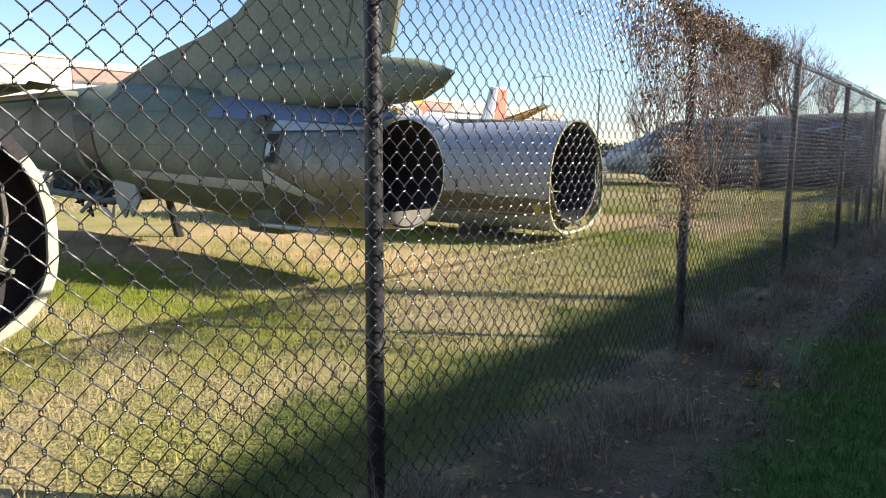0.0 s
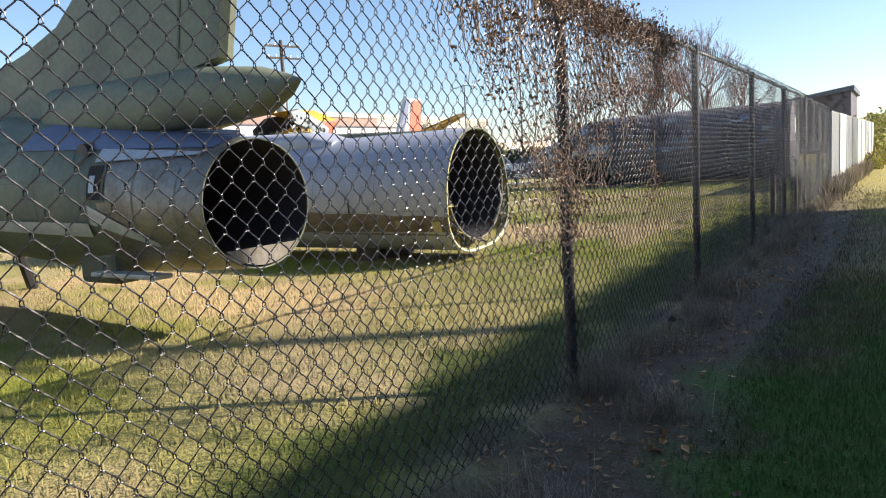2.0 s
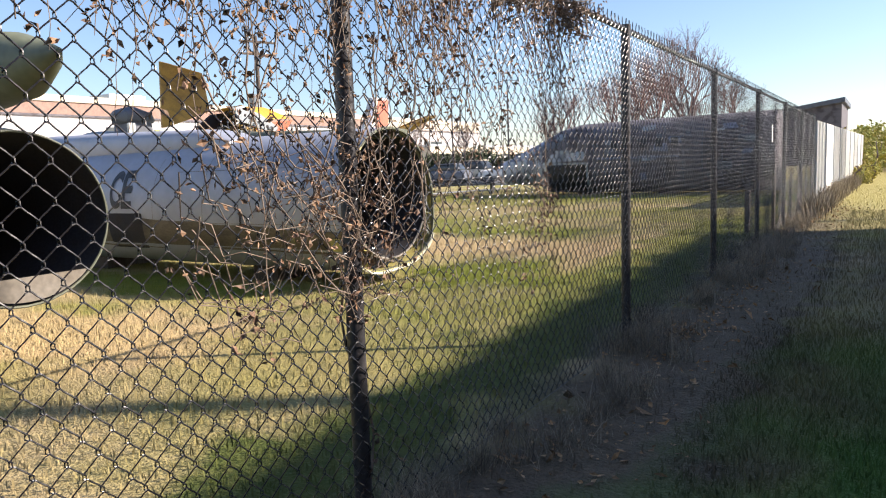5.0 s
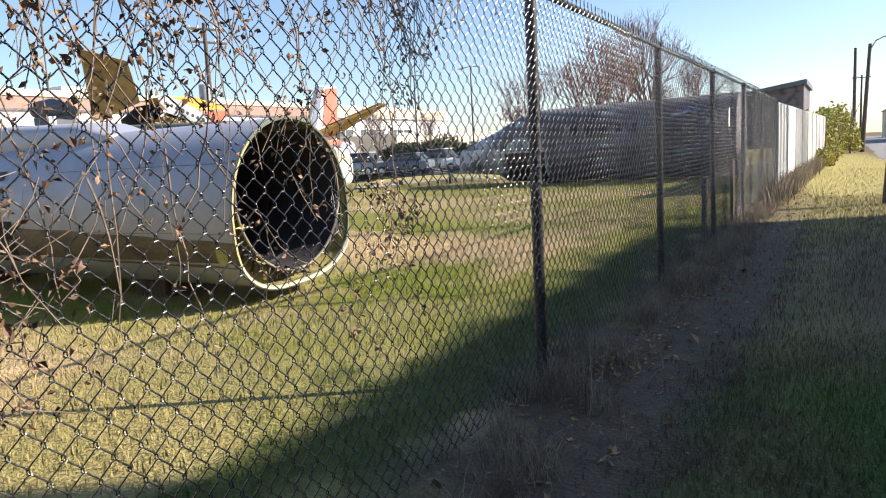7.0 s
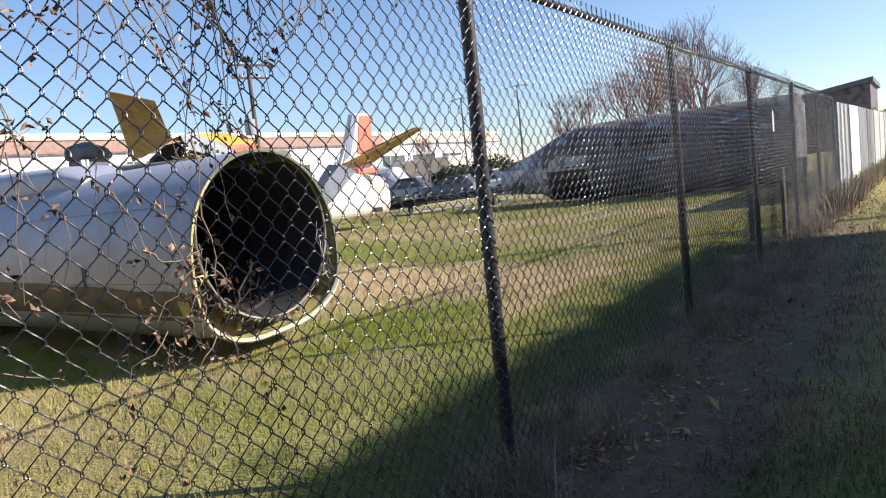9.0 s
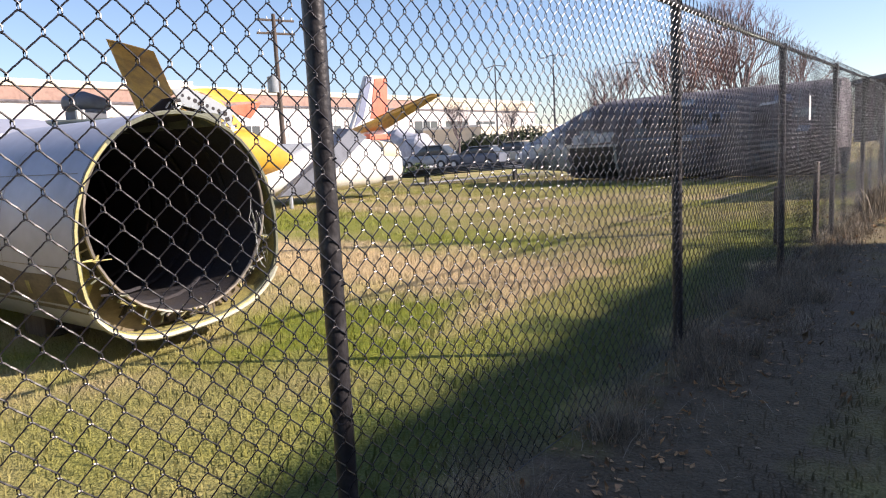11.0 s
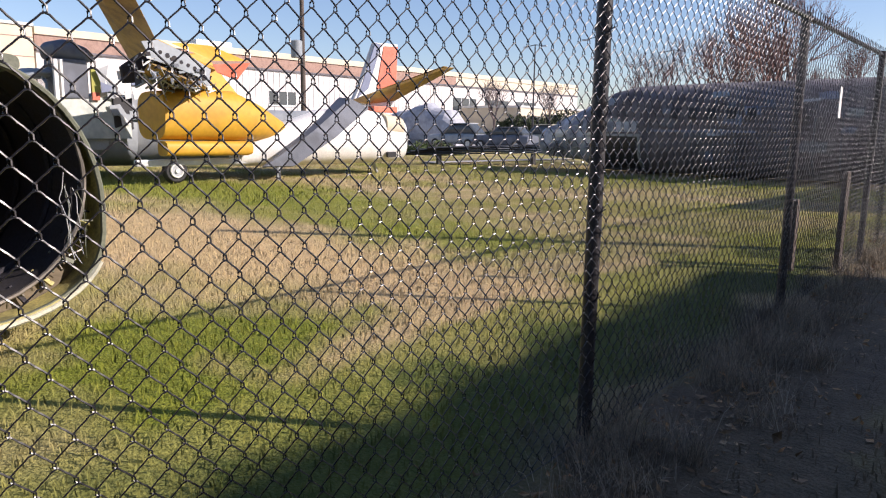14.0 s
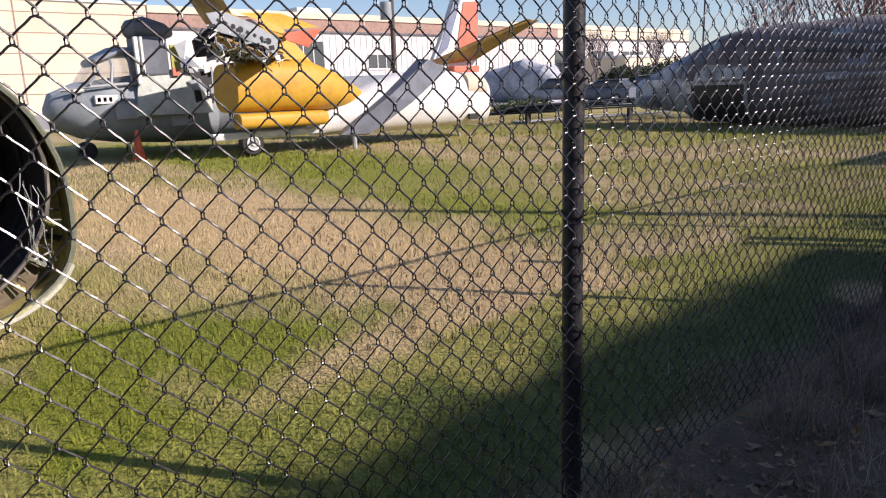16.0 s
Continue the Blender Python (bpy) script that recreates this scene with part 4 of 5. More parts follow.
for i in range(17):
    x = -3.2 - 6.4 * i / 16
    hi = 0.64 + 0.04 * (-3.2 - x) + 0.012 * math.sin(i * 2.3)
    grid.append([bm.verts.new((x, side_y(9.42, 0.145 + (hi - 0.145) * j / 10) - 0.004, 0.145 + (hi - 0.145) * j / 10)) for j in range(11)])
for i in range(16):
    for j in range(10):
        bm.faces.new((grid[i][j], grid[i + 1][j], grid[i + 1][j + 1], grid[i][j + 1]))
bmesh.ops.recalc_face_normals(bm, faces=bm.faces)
part("lower_skin", bm, BROWN_METAL, silver, "dull brown lower skin", True)
rg = random.Random(77)
for k in range(7):
    y, z = 10.06 + rg.uniform(-0.04, 0.06), 0.98 + rg.uniform(-0.1, 0.12)
    pts = [(-3.21, y, z)]
    for q in range(5):
        pts.append((-3.2 + rg.uniform(-0.02, 0.05), pts[-1][1] + rg.uniform(-0.03, 0.035), pts[-1][2] - rg.uniform(0.06, 0.11)))
    part("hanging_cable", tube(pts, 0.0028, 5), rg.choice((PALE_METAL, GREY_LIGHT, NEAR_BLACK, OLIVE_DARK)), silver, "loose pale cable")
for k in range(14):
    a = radians(rg.uniform(190, 345))
    p = Vector((-3.22, 9.42 + 0.76 * math.cos(a), 1.0 + 0.76 * math.sin(a)))
    part("torn_bracket", tube([p, p + Vector((rg.uniform(-0.05, 0.05), rg.uniform(-0.12, 0.12), rg.uniform(-0.04, 0.05))), p + Vector((rg.uniform(-0.1, 0.04), rg.uniform(-0.16, 0.16), rg.uniform(-0.02, 0.08)))], rg.uniform(0.005, 0.01), 5), rg.choice((PRIMER, OLIVE_DARK, NEAR_BLACK, NOZZLE)), silver)
part("foot_flange", tube([(-3.19, y, z - 0.01) for x, y, z in barrel_ring(0, 9.42)[25:42]], 0.02, 6), CREAM_RIM, silver, "pale bent edge at the foot of the opening")


def letter(ch, x0, width, z0, height, cy, mat, parent):
    """A painted letter wrapped on the barrel's near side."""
    cu = bpy.data.curves.new("letter", "FONT")
    cu.body, cu.size, cu.offset = ch, 1.0, 0.03
    tmp = bpy.data.objects.new("letter_shape", cu)
    scene.collection.objects.link(tmp)
    me = bpy.data.meshes.new_from_object(tmp.evaluated_get(bpy.context.evaluated_depsgraph_get()))
    bpy.data.objects.remove(tmp)
    bm = bmesh.new()
    bm.from_mesh(me)
    lo = Vector((min(v.co.x for v in bm.verts), min(v.co.y for v in bm.verts)))
    hi = Vector((max(v.co.x for v in bm.verts), max(v.co.y for v in bm.verts)))
    for k in range(1, 7):
        h = lo.y + (hi.y - lo.y) * k / 7
        bmesh.ops.bisect_plane(bm, geom=bm.verts[:] + bm.edges[:] + bm.faces[:], plane_co=(0, h, 0), plane_no=(0, 1, 0))
    for v in bm.verts:
        x = x0 + width * (v.co.x - lo.x) / (hi.x - lo.x)
        z = z0 + height * (v.co.y - lo.y) / (hi.y - lo.y)
        v.co = (x, side_y(cy, z) - 0.006, z)
    part("letter", bm, mat, parent, "black painted letter " + ch)


letter("C", -7.31, 0.24, 0.90, 0.50, 9.42, BLACK, silver)
letter("E", -7.05, 0.22, 0.90, 0.50, 9.42, BLACK, silver)

green_barrel = barrel("primed_fuselage_barrel", "open dark fuselage barrel with a thick cream end flange", -2.53, -7.6, 0.92, OLIVE, CREAM_RIM, 0.6, 0.05, NEAR_BLACK, 0.76)
# darker arc laid over the upper half of the flange
bm = bmesh.new()
arc = [[bm.verts.new(p) for p in barrel_ring(x, 0.92, g, 0.76)[4:24]] for x, g in ((-2.53, 0.012), (-2.512, 0.010), (-2.512, -0.06), (-2.53, -0.062))]
for lo, hi in zip(arc, arc[1:]):
    for k in range(19):
        bm.faces.new((lo[k], lo[k + 1], hi[k + 1], hi[k]))
part("upper_flange", bm, NEAR_BLACK, green_barrel, "dark upper half of the end flange", True)
strip = loft("x", [(-3.25, 9.75, 0.10, 1.66, 1.76, 3.0), (-5.0, 9.85, 0.2, 1.66, 1.84, 3.0), (-9.4, 9.95, 0.22, 1.68, 2.02, 3.0)])
part("dorsal_strip", strip, OLIVE_DARK, silver, "dark olive strip along the barrel top", True)

# ---- grey and yellow naval aircraft ----
DX = -17.75
craft = thing("naval_aircraft", "grey-nosed aircraft with yellow nacelle and folded wing", "aircraft", (DX, 17, 0))
part("forward_hull", loft("y", [(13.45, DX, 0.09, 1.05, 1.28, 2.0), (13.62, DX, 0.48, 0.77, 1.61, 2.2), (14.19, DX, 0.87, 0.5, 1.84, 2.3), (15.0, DX, 1.06, 0.36, 1.93, 2.5), (16.15, DX, 1.15, 0.27, 2.07, 2.8), (17.31, DX, 1.15, 0.25, 2.23, 3.0)]), GREY, craft, "faded navy-grey nose and cabin", True)
part("rear_hull", loft("y", [(17.31, DX, 1.15, 0.25, 2.2, 3.0), (18.6, -16.9, 1.05, 0.32, 2.0, 3.0), (20.0, -15.4, 0.85, 0.34, 1.8, 2.6), (21.3, -14.4, 0.7, 0.34, 1.8, 2.6)]), GREY_LIGHT, craft, "lighter grey rear hull", True)
part("tail_fuselage", loft("y", [(18.6, -14.2, 0.28, 0.36, 0.84, 2.2), (19.76, -14.2, 0.56, 0.33, 1.36, 2.4), (21.3, -14.2, 0.72, 0.32, 1.84, 2.6), (23.0, -14.2, 0.76, 0.32, 1.88, 2.8), (24.2, -14.2, 0.72, 0.34, 1.68, 3.0)]), WHITE, craft, "chalky white tail fuselage", True)
part("tail_band", loft("y", [(23.3, -14.2, 0.765, 1.05, 1.84, 2.8), (24.05, -14.2, 0.75, 1.05, 1.72, 3.0)]), CREAM, craft, smooth=True)
part("vent_box", box(-13.5, -13.42, 23.3, 23.65, 0.5, 0.66, 0.01), BLACK, craft)
part("tail_skid", tube([(-14.2, 23.4, 0.4), (-14.2, 23.6, 0.0)], 0.05, 8), GREY_LIGHT, craft)
part("canopy", loft("y", [(14.2, DX, 0.35, 1.6, 1.82, 2.2), (14.62, DX, 0.76, 1.63, 2.34, 2.4), (15.12, DX, 0.85, 1.63, 2.62, 2.6), (15.46, DX, 0.83, 1.63, 2.6, 2.6)]), CLEAR, craft, "hazy see-through cockpit glazing", True)
for y, z0, z1, sk in ((14.3, 1.77, 2.15, 0.25), (14.8, 1.77, 2.46, 0.1), (15.29, 1.8, 2.62, 0.0)):
    part("canopy_frame", tube([(DX + 0.92, y, z0), (DX + 0.83, y + sk, (z0 + z1) / 2 + 0.1), (DX + 0.4, y + sk * 1.5, z1)], 0.035, 6), GREY, craft)
part("canopy_sill", tube([(DX + 0.62, 13.73, 1.65), (DX + 0.86, 14.31, 1.72), (DX + 0.98, 15.46, 1.79)], 0.04, 6), GREY_LIGHT, craft)
part("canopy_roof", loft("y", [(14.6, DX, 0.63, 2.2, 2.4, 2.4), (15.12, DX, 0.81, 2.4, 2.67, 2.4), (15.58, DX, 0.81, 2.44, 2.67, 2.4)]), GREY, craft, smooth=True)
part("engine_pylon", box(-17.41, -16.6, 15.45, 16.15, 1.95, 2.88, 0.05), SLATE, craft, "dark pylon under the engine pod")
part("engine_pod", loft("y", [(15.3, -17.06, 0.14, 2.97, 3.15, 2.2), (15.42, -17.06, 0.42, 2.85, 3.27, 2.4), (15.75, -17.06, 0.48, 2.78, 3.36, 2.4), (16.21, -17.06, 0.44, 2.81, 3.22, 2.4), (16.41, -17.06, 0.23, 2.88, 3.08, 2.2)]), SLATE, craft, "rounded slate-blue engine pod", True)
part("pod_stripe", box(-16.62, -16.51, 15.47, 15.53, 1.98, 2.85, 0.01), WHITE, craft)
part("cabin_panel", box(-16.67, -16.55, 16.21, 17.02, 2.03, 2.67, 0.01), WHITE, craft, "pale open cabin panel")
part("cabin_patch", box(-16.57, -16.52, 16.18, 16.39, 2.09, 2.67, 0.005), SHRUB, craft, "pale green panel strip")
part("cabin_stripe", box(-16.55, -16.51, 16.18, 16.36, 1.93, 2.12, 0.005), RED, craft)
# solid black box; the opening's inner shade is its colour
part("cargo_opening", box(-16.65, -16.51, 16.67, 17.17, 1.23, 2.03, 0.02), BLACK, craft, "dark box painting the shade of a broken opening behind the cabin")
rg = random.Random(13)
for k in range(14):
    y, z = rg.uniform(16.27, 17.25), rg.uniform(1.2, 2.6)
    part("torn_panel", plate("x", -16.53 + rg.uniform(0, 0.15), [(y, z), (y + rg.uniform(0.1, 0.4), z + rg.uniform(-0.1, 0.1)), (y + rg.uniform(0.05, 0.3), z + rg.uniform(0.15, 0.4)), (y - rg.uniform(0, 0.1), z + rg.uniform(0.1, 0.3))], 0.02), rg.choice((GREY_LIGHT, GREY, PALE_METAL, BLUE_GREY, WHITE)), craft)
for y, z in ((14.77, 0.94), (15.58, 1.28), (16.04, 0.71)):
    part("hull_panel", box(DX + 0.95 * 1.15 - 0.05, DX + 0.95 * 1.15 + 0.06, y, y + 0.5, z, z + 0.35, 0.02), GREY_LIGHT, craft)
# pale panel paints the sunlit upper part of the hull
part("upper_side", wing([(DX + 1.2, 15.2, 1.0), (DX + 1.26, 17.1, 1.0), (DX + 1.2, 17.1, 2.1), (DX + 1.06, 15.4, 1.97)], 0.05), SUNLIT_SAGE, craft, "faded upper hull side, sunlight put into its paler colour")
part("cabin_pillar", box(-16.62, -16.52, 15.33, 15.43, 1.75, 2.85, 0.02), WHITE, craft, "white upright pillar behind the cockpit")
# highlight on the nose, made as a white bar
part("nose_patch", tube([(-16.98, 13.98, 1.62), (-16.95, 14.2, 1.66)], 0.05, 8), WHITE, craft, "small white piece painting the highlight on the nose")
part("code_plate", box(-16.97, -16.76, 14.37, 14.89, 1.32, 1.52, 0.01), WHITE, craft, "white plate with dark code bars")
for k in range(3):
    y = 14.42 + 0.13 * k
    part("code_bar", box(-16.77, -16.76, y, y + 0.07, 1.37, 1.47), BLACK, craft)
part("nacelle", loft("y", [(16.4, -14.15, 0.62, 1.02, 2.1, 3.2), (17.2, -14.15, 0.66, 1.0, 2.2, 3.0), (18.4, -14.15, 0.62, 0.98, 2.2, 2.6), (19.2, -14.15, 0.5, 0.98, 1.9, 2.3), (19.9, -14.15, 0.3, 1.02, 1.52, 2.2), (20.22, -14.15, 0.06, 1.16, 1.3, 2.0)]), YELLOW, craft, "faded yellow engine nacelle", True)
part("lower_tank", loft("y", [(16.42, -13.75, 0.22, 0.66, 1.0, 3.0), (18.6, -13.75, 0.22, 0.64, 0.99, 3.0), (18.7, -13.75, 0.19, 0.67, 0.96, 3.0)]), YELLOW, craft, "long yellow tank below the nacelle", True)
part("keel_strip", box(-14.1, -13.95, 15.9, 19.4, 0.42, 0.58, 0.03), PALE_METAL, craft, "pale keel strip")
part("sponson_leg", tube([(-14.1, 16.85, 0.7), (-14.1, 16.85, 0.3)], 0.06, 8), GREY_LIGHT, craft)
wm = bmesh.new()
rings = []
for k in range(25):
    a = math.tau * k / 24
    rings.append([(-14.05 + 0.10 * math.sin(b), 16.85 + (0.22 + 0.09 * math.cos(b)) * math.cos(a), 0.31 + (0.22 + 0.09 * math.cos(b)) * math.sin(a)) for b in [math.tau * q / 10 for q in range(10)]])
bridge(wm, rings, False, False)
wheel = part("wheel", wm, RUBBER, craft, "black tyre on the main wheel", True)
part("rim", tube([(-14.0, 16.85, 0.31), (-13.94, 16.85, 0.31)], [0.17, 0.14], 18), GREY_LIGHT, wheel, "grey wheel disc")
part("rim_ring", tube([(-13.935, 16.85 + 0.15 * math.cos(a), 0.31 + 0.15 * math.sin(a)) for a in [math.tau * k / 20 for k in range(21)]], 0.022, 6, cap=False), WHITE, wheel, "white rim ring")
part("hub", tube([(-13.95, 16.85, 0.31), (-13.9, 16.85, 0.31)], 0.05, 10), WHITE, wheel)
part("nose_leg", tube([(-17.4, 14.3, 0.7), (-17.4, 14.2, 0.25)], 0.05, 8), GREY_LIGHT, craft)
part("nose_wheel", tube([(-17.5, 14.2, 0.22), (-17.3, 14.2, 0.22)], 0.22, 16), RUBBER, craft)
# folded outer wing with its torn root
part("folded_wing", wing([(-20.27, 19.18, 3.05), (-15.84, 17.63, 3.23), (-14.67, 16.46, 4.13), (-15.64, 15.81, 4.50)], 0.2), YELLOW_SHADED, craft, "folded wing panel, weathered yellow paint browned as its shaded side")
part("wing_root", wing([(-14.2, 16.6, 2.2), (-14.2, 18.75, 2.1), (-14.5, 18.0, 3.1), (-14.5, 17.0, 2.95)], 0.3), YELLOW, craft, "yellow wing root fairing")
rg = random.Random(31)
# dark backing plate paints the shade inside the wing fold
part("fold_cavity", plate("x", -14.25, [(15.85, 2.25), (17.6, 2.4), (17.75, 2.75), (17.2, 3.1), (16.3, 2.95), (15.8, 2.6)], 0.1), NEAR_BLACK, craft, "dark plate painting the shade of the torn wing-fold cavity")
part("spar_web", plate("x", -12.2, [(15.24, 2.95), (15.57, 3.01), (16.18, 2.8), (16.73, 2.52), (16.66, 2.16), (16.41, 2.36), (15.9, 2.51), (15.44, 2.62)], 0.04), GREY, craft, "grey perforated rib at the broken wing stub")
for k in range(8):
    y, z = 15.47 + 0.148 * k, 2.83 - 0.053 * k
    r = rg.uniform(0.035, 0.075)
    # holes are dark discs on the rib, shade put into their colour
    part("lightening_hole", tube([(-12.19, y, z), (-12.174, y, z)], r, 14), NEAR_BLACK, craft)
for k in range(70):
    y = rg.uniform(15.1, 16.75)
    z = 2.72 - (y - 15.1) * 0.27 + rg.uniform(-0.36, 0.1)
    if k % 3:
        part("torn_pipe", tube([(-12.3, y, z), (-12.2 + rg.uniform(-0.1, 0.1), y + rg.uniform(-0.14, 0.14), z + rg.uniform(-0.12, 0.12)), (-12.25, y + rg.uniform(-0.2, 0.2), z + rg.uniform(-0.2, 0.12))], rg.uniform(0.008, 0.022), 5), rg.choice((WHITE, PALE_METAL, NEAR_BLACK, SLATE, GREY_LIGHT)), craft)
    else:
        w, h = rg.uniform(0.05, 0.16), rg.uniform(0.04, 0.12)
        part("torn_bracket", plate("x", -12.16 + rg.uniform(-0.08, 0.02), [(y, z), (y + w, z + rg.uniform(-0.05, 0.05)), (y + w * 0.8, z + h), (y - 0.02, z + h * 0.8)], 0.012), rg.choice((NEAR_BLACK, NEAR_BLACK, SLATE, WHITE, GREY)), craft)
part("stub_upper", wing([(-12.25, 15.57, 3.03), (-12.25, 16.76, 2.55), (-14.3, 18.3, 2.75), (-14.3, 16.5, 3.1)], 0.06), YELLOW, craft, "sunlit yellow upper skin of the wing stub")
part("stub_lower", wing([(-12.25, 15.42, 2.57), (-12.25, 16.66, 2.15), (-14.3, 17.9, 2.2), (-14.3, 16.2, 2.3)], 0.05), YELLOW_SHADED, craft)
part("flap_tip", wing([(-13.2, 17.42, 2.72), (-13.3, 18.5, 2.84), (-13.35, 18.15, 2.42), (-13.2, 17.52, 2.55)], 0.06), RED, craft, "faded orange-red flap tip")
part("upper_flap", wing([(-13.3, 16.5, 3.1), (-13.5, 17.6, 3.16), (-13.4, 18.5, 2.88), (-13.2, 17.4, 2.8)], 0.06), YELLOW, craft)
for k in range(10):
    y, z = 15.8 + 0.15 * k, 2.32
    h = rg.uniform(0.08, 0.2)
    part("wing_rib", plate("y", y, [(-13.6, z - h), (-13.35, z - h * 0.6), (-13.38, z + h * 0.7), (-13.6, z + h)], 0.025), rg.choice((GREY, GALV, SLATE, NEAR_BLACK)), craft)
for k in range(34):
    y = rg.uniform(15.7, 17.2)
    z = 2.3 + rg.uniform(-0.18, 0.2)
    part("torn_pipe", tube([(-13.45, y, z), (-13.3, y + rg.uniform(-0.25, 0.25), z + rg.uniform(-0.15, 0.2)), (-13.35, y + rg.uniform(-0.35, 0.35), z + rg.uniform(-0.3, 0.25))], rg.uniform(0.01, 0.028), 6), rg.choice((PALE_METAL, NEAR_BLACK, GREY, GALV, GREY_LIGHT, SLATE)), craft)
# tail
# the slate colour stands in for shade on the blade's near face
part("tail_boom", bridge(bmesh.new(), [[(-13.3, 18.85, 0.38), (-13.3, 19.75, 0.36), (-13.5, 19.75, 0.32), (-13.5, 18.85, 0.34)], [(-13.25, 20.35, 1.25), (-13.25, 21.1, 1.08), (-13.55, 21.1, 1.08), (-13.55, 20.35, 1.25)], [(-13.4, 21.8, 2.15), (-13.4, 22.5, 1.9), (-14.1, 22.7, 1.9), (-14.1, 22.0, 2.2)]]), SLATE, craft, "slate-dark blade slanting up to the fin, shade put into its colour")
part("boom_foot", tube([(-13.4, 19.3, 0.4), (-13.4, 19.3, 0.0)], 0.06, 8), GREY_LIGHT, craft)
part("tail_fin", plate("x", -14.25, [(22.6, 2.1), (22.95, 2.7), (23.5, 3.86), (24.5, 3.9), (24.42, 2.9), (24.3, 1.85), (23.2, 1.85)], 0.16, taper=0.97), WHITE, craft, "white tail fin with a red patch")
part("fin_patch", plate("x", -14.155, [(23.86, 3.78), (24.46, 3.82), (24.38, 2.6), (23.55, 2.5)], 0.02), RED, craft, "faded orange-red fin patch")
part("fin_edge", plate("x", -14.16, [(22.75, 2.2), (23.2, 2.5), (23.75, 3.82), (23.5, 3.84), (23.0, 2.7)], 0.03), BLUE_GREY, craft)
part("tailplane", wing([(-14.15, 22.55, 2.12), (-14.15, 24.35, 2.2), (-12.5, 25.25, 3.18), (-12.45, 24.75, 3.16)], 0.2), YELLOW_SHADED, craft, "yellow tailplane, upswept")
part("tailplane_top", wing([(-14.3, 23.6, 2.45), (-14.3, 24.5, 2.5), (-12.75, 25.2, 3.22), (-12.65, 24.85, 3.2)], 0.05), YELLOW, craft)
part("tail_red_band", box(-14.2, -13.9, 23.2, 24.2, 1.82, 2.0, 0.03), RED, craft)

rotor = thing("blade_stack", "long dark rotor blades stacked on low stands", "rotor blades", (-15, 31.5, 0))
for k in range(5):
    part("blade", wing([(-17.6 + 0.3 * k, 27.8 + 0.15 * k, 0.36 + 0.07 * k), (-17.3 + 0.3 * k, 27.6 + 0.15 * k, 0.36 + 0.07 * k), (-11.3 + 0.25 * k, 35.0, 0.55 + 0.1 * k), (-11.6 + 0.25 * k, 35.2, 0.55 + 0.1 * k)], 0.07), RUBBER, rotor)
for u in (0.1, 0.5, 0.9):
    x, y = -17 + 6 * u, 28 + 7 * u
    part("stand", box(x + 0.3, x + 0.42, y - 0.1, y + 0.1, 0, 0.36 + 0.2 * u, 0.02), RUBBER, rotor)

# ---- big dark hull ----
HULL_ST = [(-12.25, 30.3, 0.5, 0.62, 1.2, 2.4), (-12.1, 30.3, 0.78, 0.47, 1.46, 2.8), (-11.6, 30.3, 0.88, 0.43, 1.62, 2.8), (-11.1, 30.3, 0.98, 0.40, 1.88, 2.8), (-10.5, 30.3, 1.08, 0.36, 2.12, 2.8), (-10.1, 30.3, 1.18, 0.10, 2.32, 2.8),
           (-9.4, 30.3, 1.3, 0.07, 2.62, 3.0), (-8.6, 30.3, 1.38, 0.06, 2.78, 3.0), (-6.5, 30.3, 1.4, 0.06, 2.82, 3.0), (-1.6, 30.3, 1.4, 0.06, 2.86, 3.0)]


def hull_y(x, z):
    """The near side of the hull's skin."""
    for p, q in zip(HULL_ST, HULL_ST[1:]):
        if p[0] <= x <= q[0]:
            u = (x - p[0]) / (q[0] - p[0])
            cy, w, z0, z1, pw = [p[i] + u * (q[i] - p[i]) for i in range(1, 6)]
            t = min(abs((z - (z0 + z1) / 2) / ((z1 - z0) / 2)), 0.999)
            return cy - w * (1 - t ** pw) ** (1 / pw)
    return 29.0


def hull_patch(x0, x1, z0, z1, proud, slant=0.0, drop=0.0, n=4):
    """A thin sheet lying on the hull's skin."""
    bm = bmesh.new()
    grid = []
    for i in range(n + 1):
        u = i / n
        row = []
        for j in range(n + 1):
            v = j / n
            x = x0 + (x1 - x0) * u + slant * v
            z = z0 + (z1 - z0) * v + drop * u
            row.append(bm.verts.new((x, hull_y(x, z) - proud, z)))
        grid.append(row)
    for i in range(n):
        for j in range(n):
            bm.faces.new((grid[i][j], grid[i + 1][j], grid[i + 1][j + 1], grid[i][j + 1]))
    bmesh.ops.recalc_face_normals(bm, faces=bm.faces)
    bmesh.ops.solidify(bm, geom=list(bm.faces), thickness=0.006)
    return bm


hull = thing("transport_hull", "large dark weathered aircraft hull with a blunt blue-grey nose", "aircraft", (-8, 30.2, 0))
part("body", loft("x", HULL_ST[5:]), HULL, hull, "dark brownish weathered hull side", True)
part("nose", loft("x", HULL_ST[:6]), MOTTLED, hull, "blunt mottled blue-grey nose", True)
# hatch shade is painted: a black sheet lies on the closed hull
hatch = part("ramp_opening", hull_patch(-9.78, -8.2, 0.18, 1.2, 0.02, n=6), BLACK, hull, "black sheet painting the shade of an open hatch")
part("hatch_frame", hull_patch(-9.9, -8.05, 1.2, 1.28, 0.04, n=6), GREY_LIGHT, hatch)
part("hatch_frame", hull_patch(-8.2, -8.1, 0.18, 1.2, 0.04), GREY, hatch)
part("hatch_sill", hull_patch(-9.8, -8.1, 0.13, 0.19, 0.05, n=6), SLATE, hatch)
part("nose_cheek", hull_patch(-10.9, -9.85, 0.45, 1.15, 0.03, -0.25, 0.0, 6), GREY_LIGHT, hull, "pale torn panel beside the hatch")
part("upper_band", hull_patch(-9.85, -8.3, 1.3, 1.62, 0.03, 0.15, 0.05, 6), MOTTLED, hull)
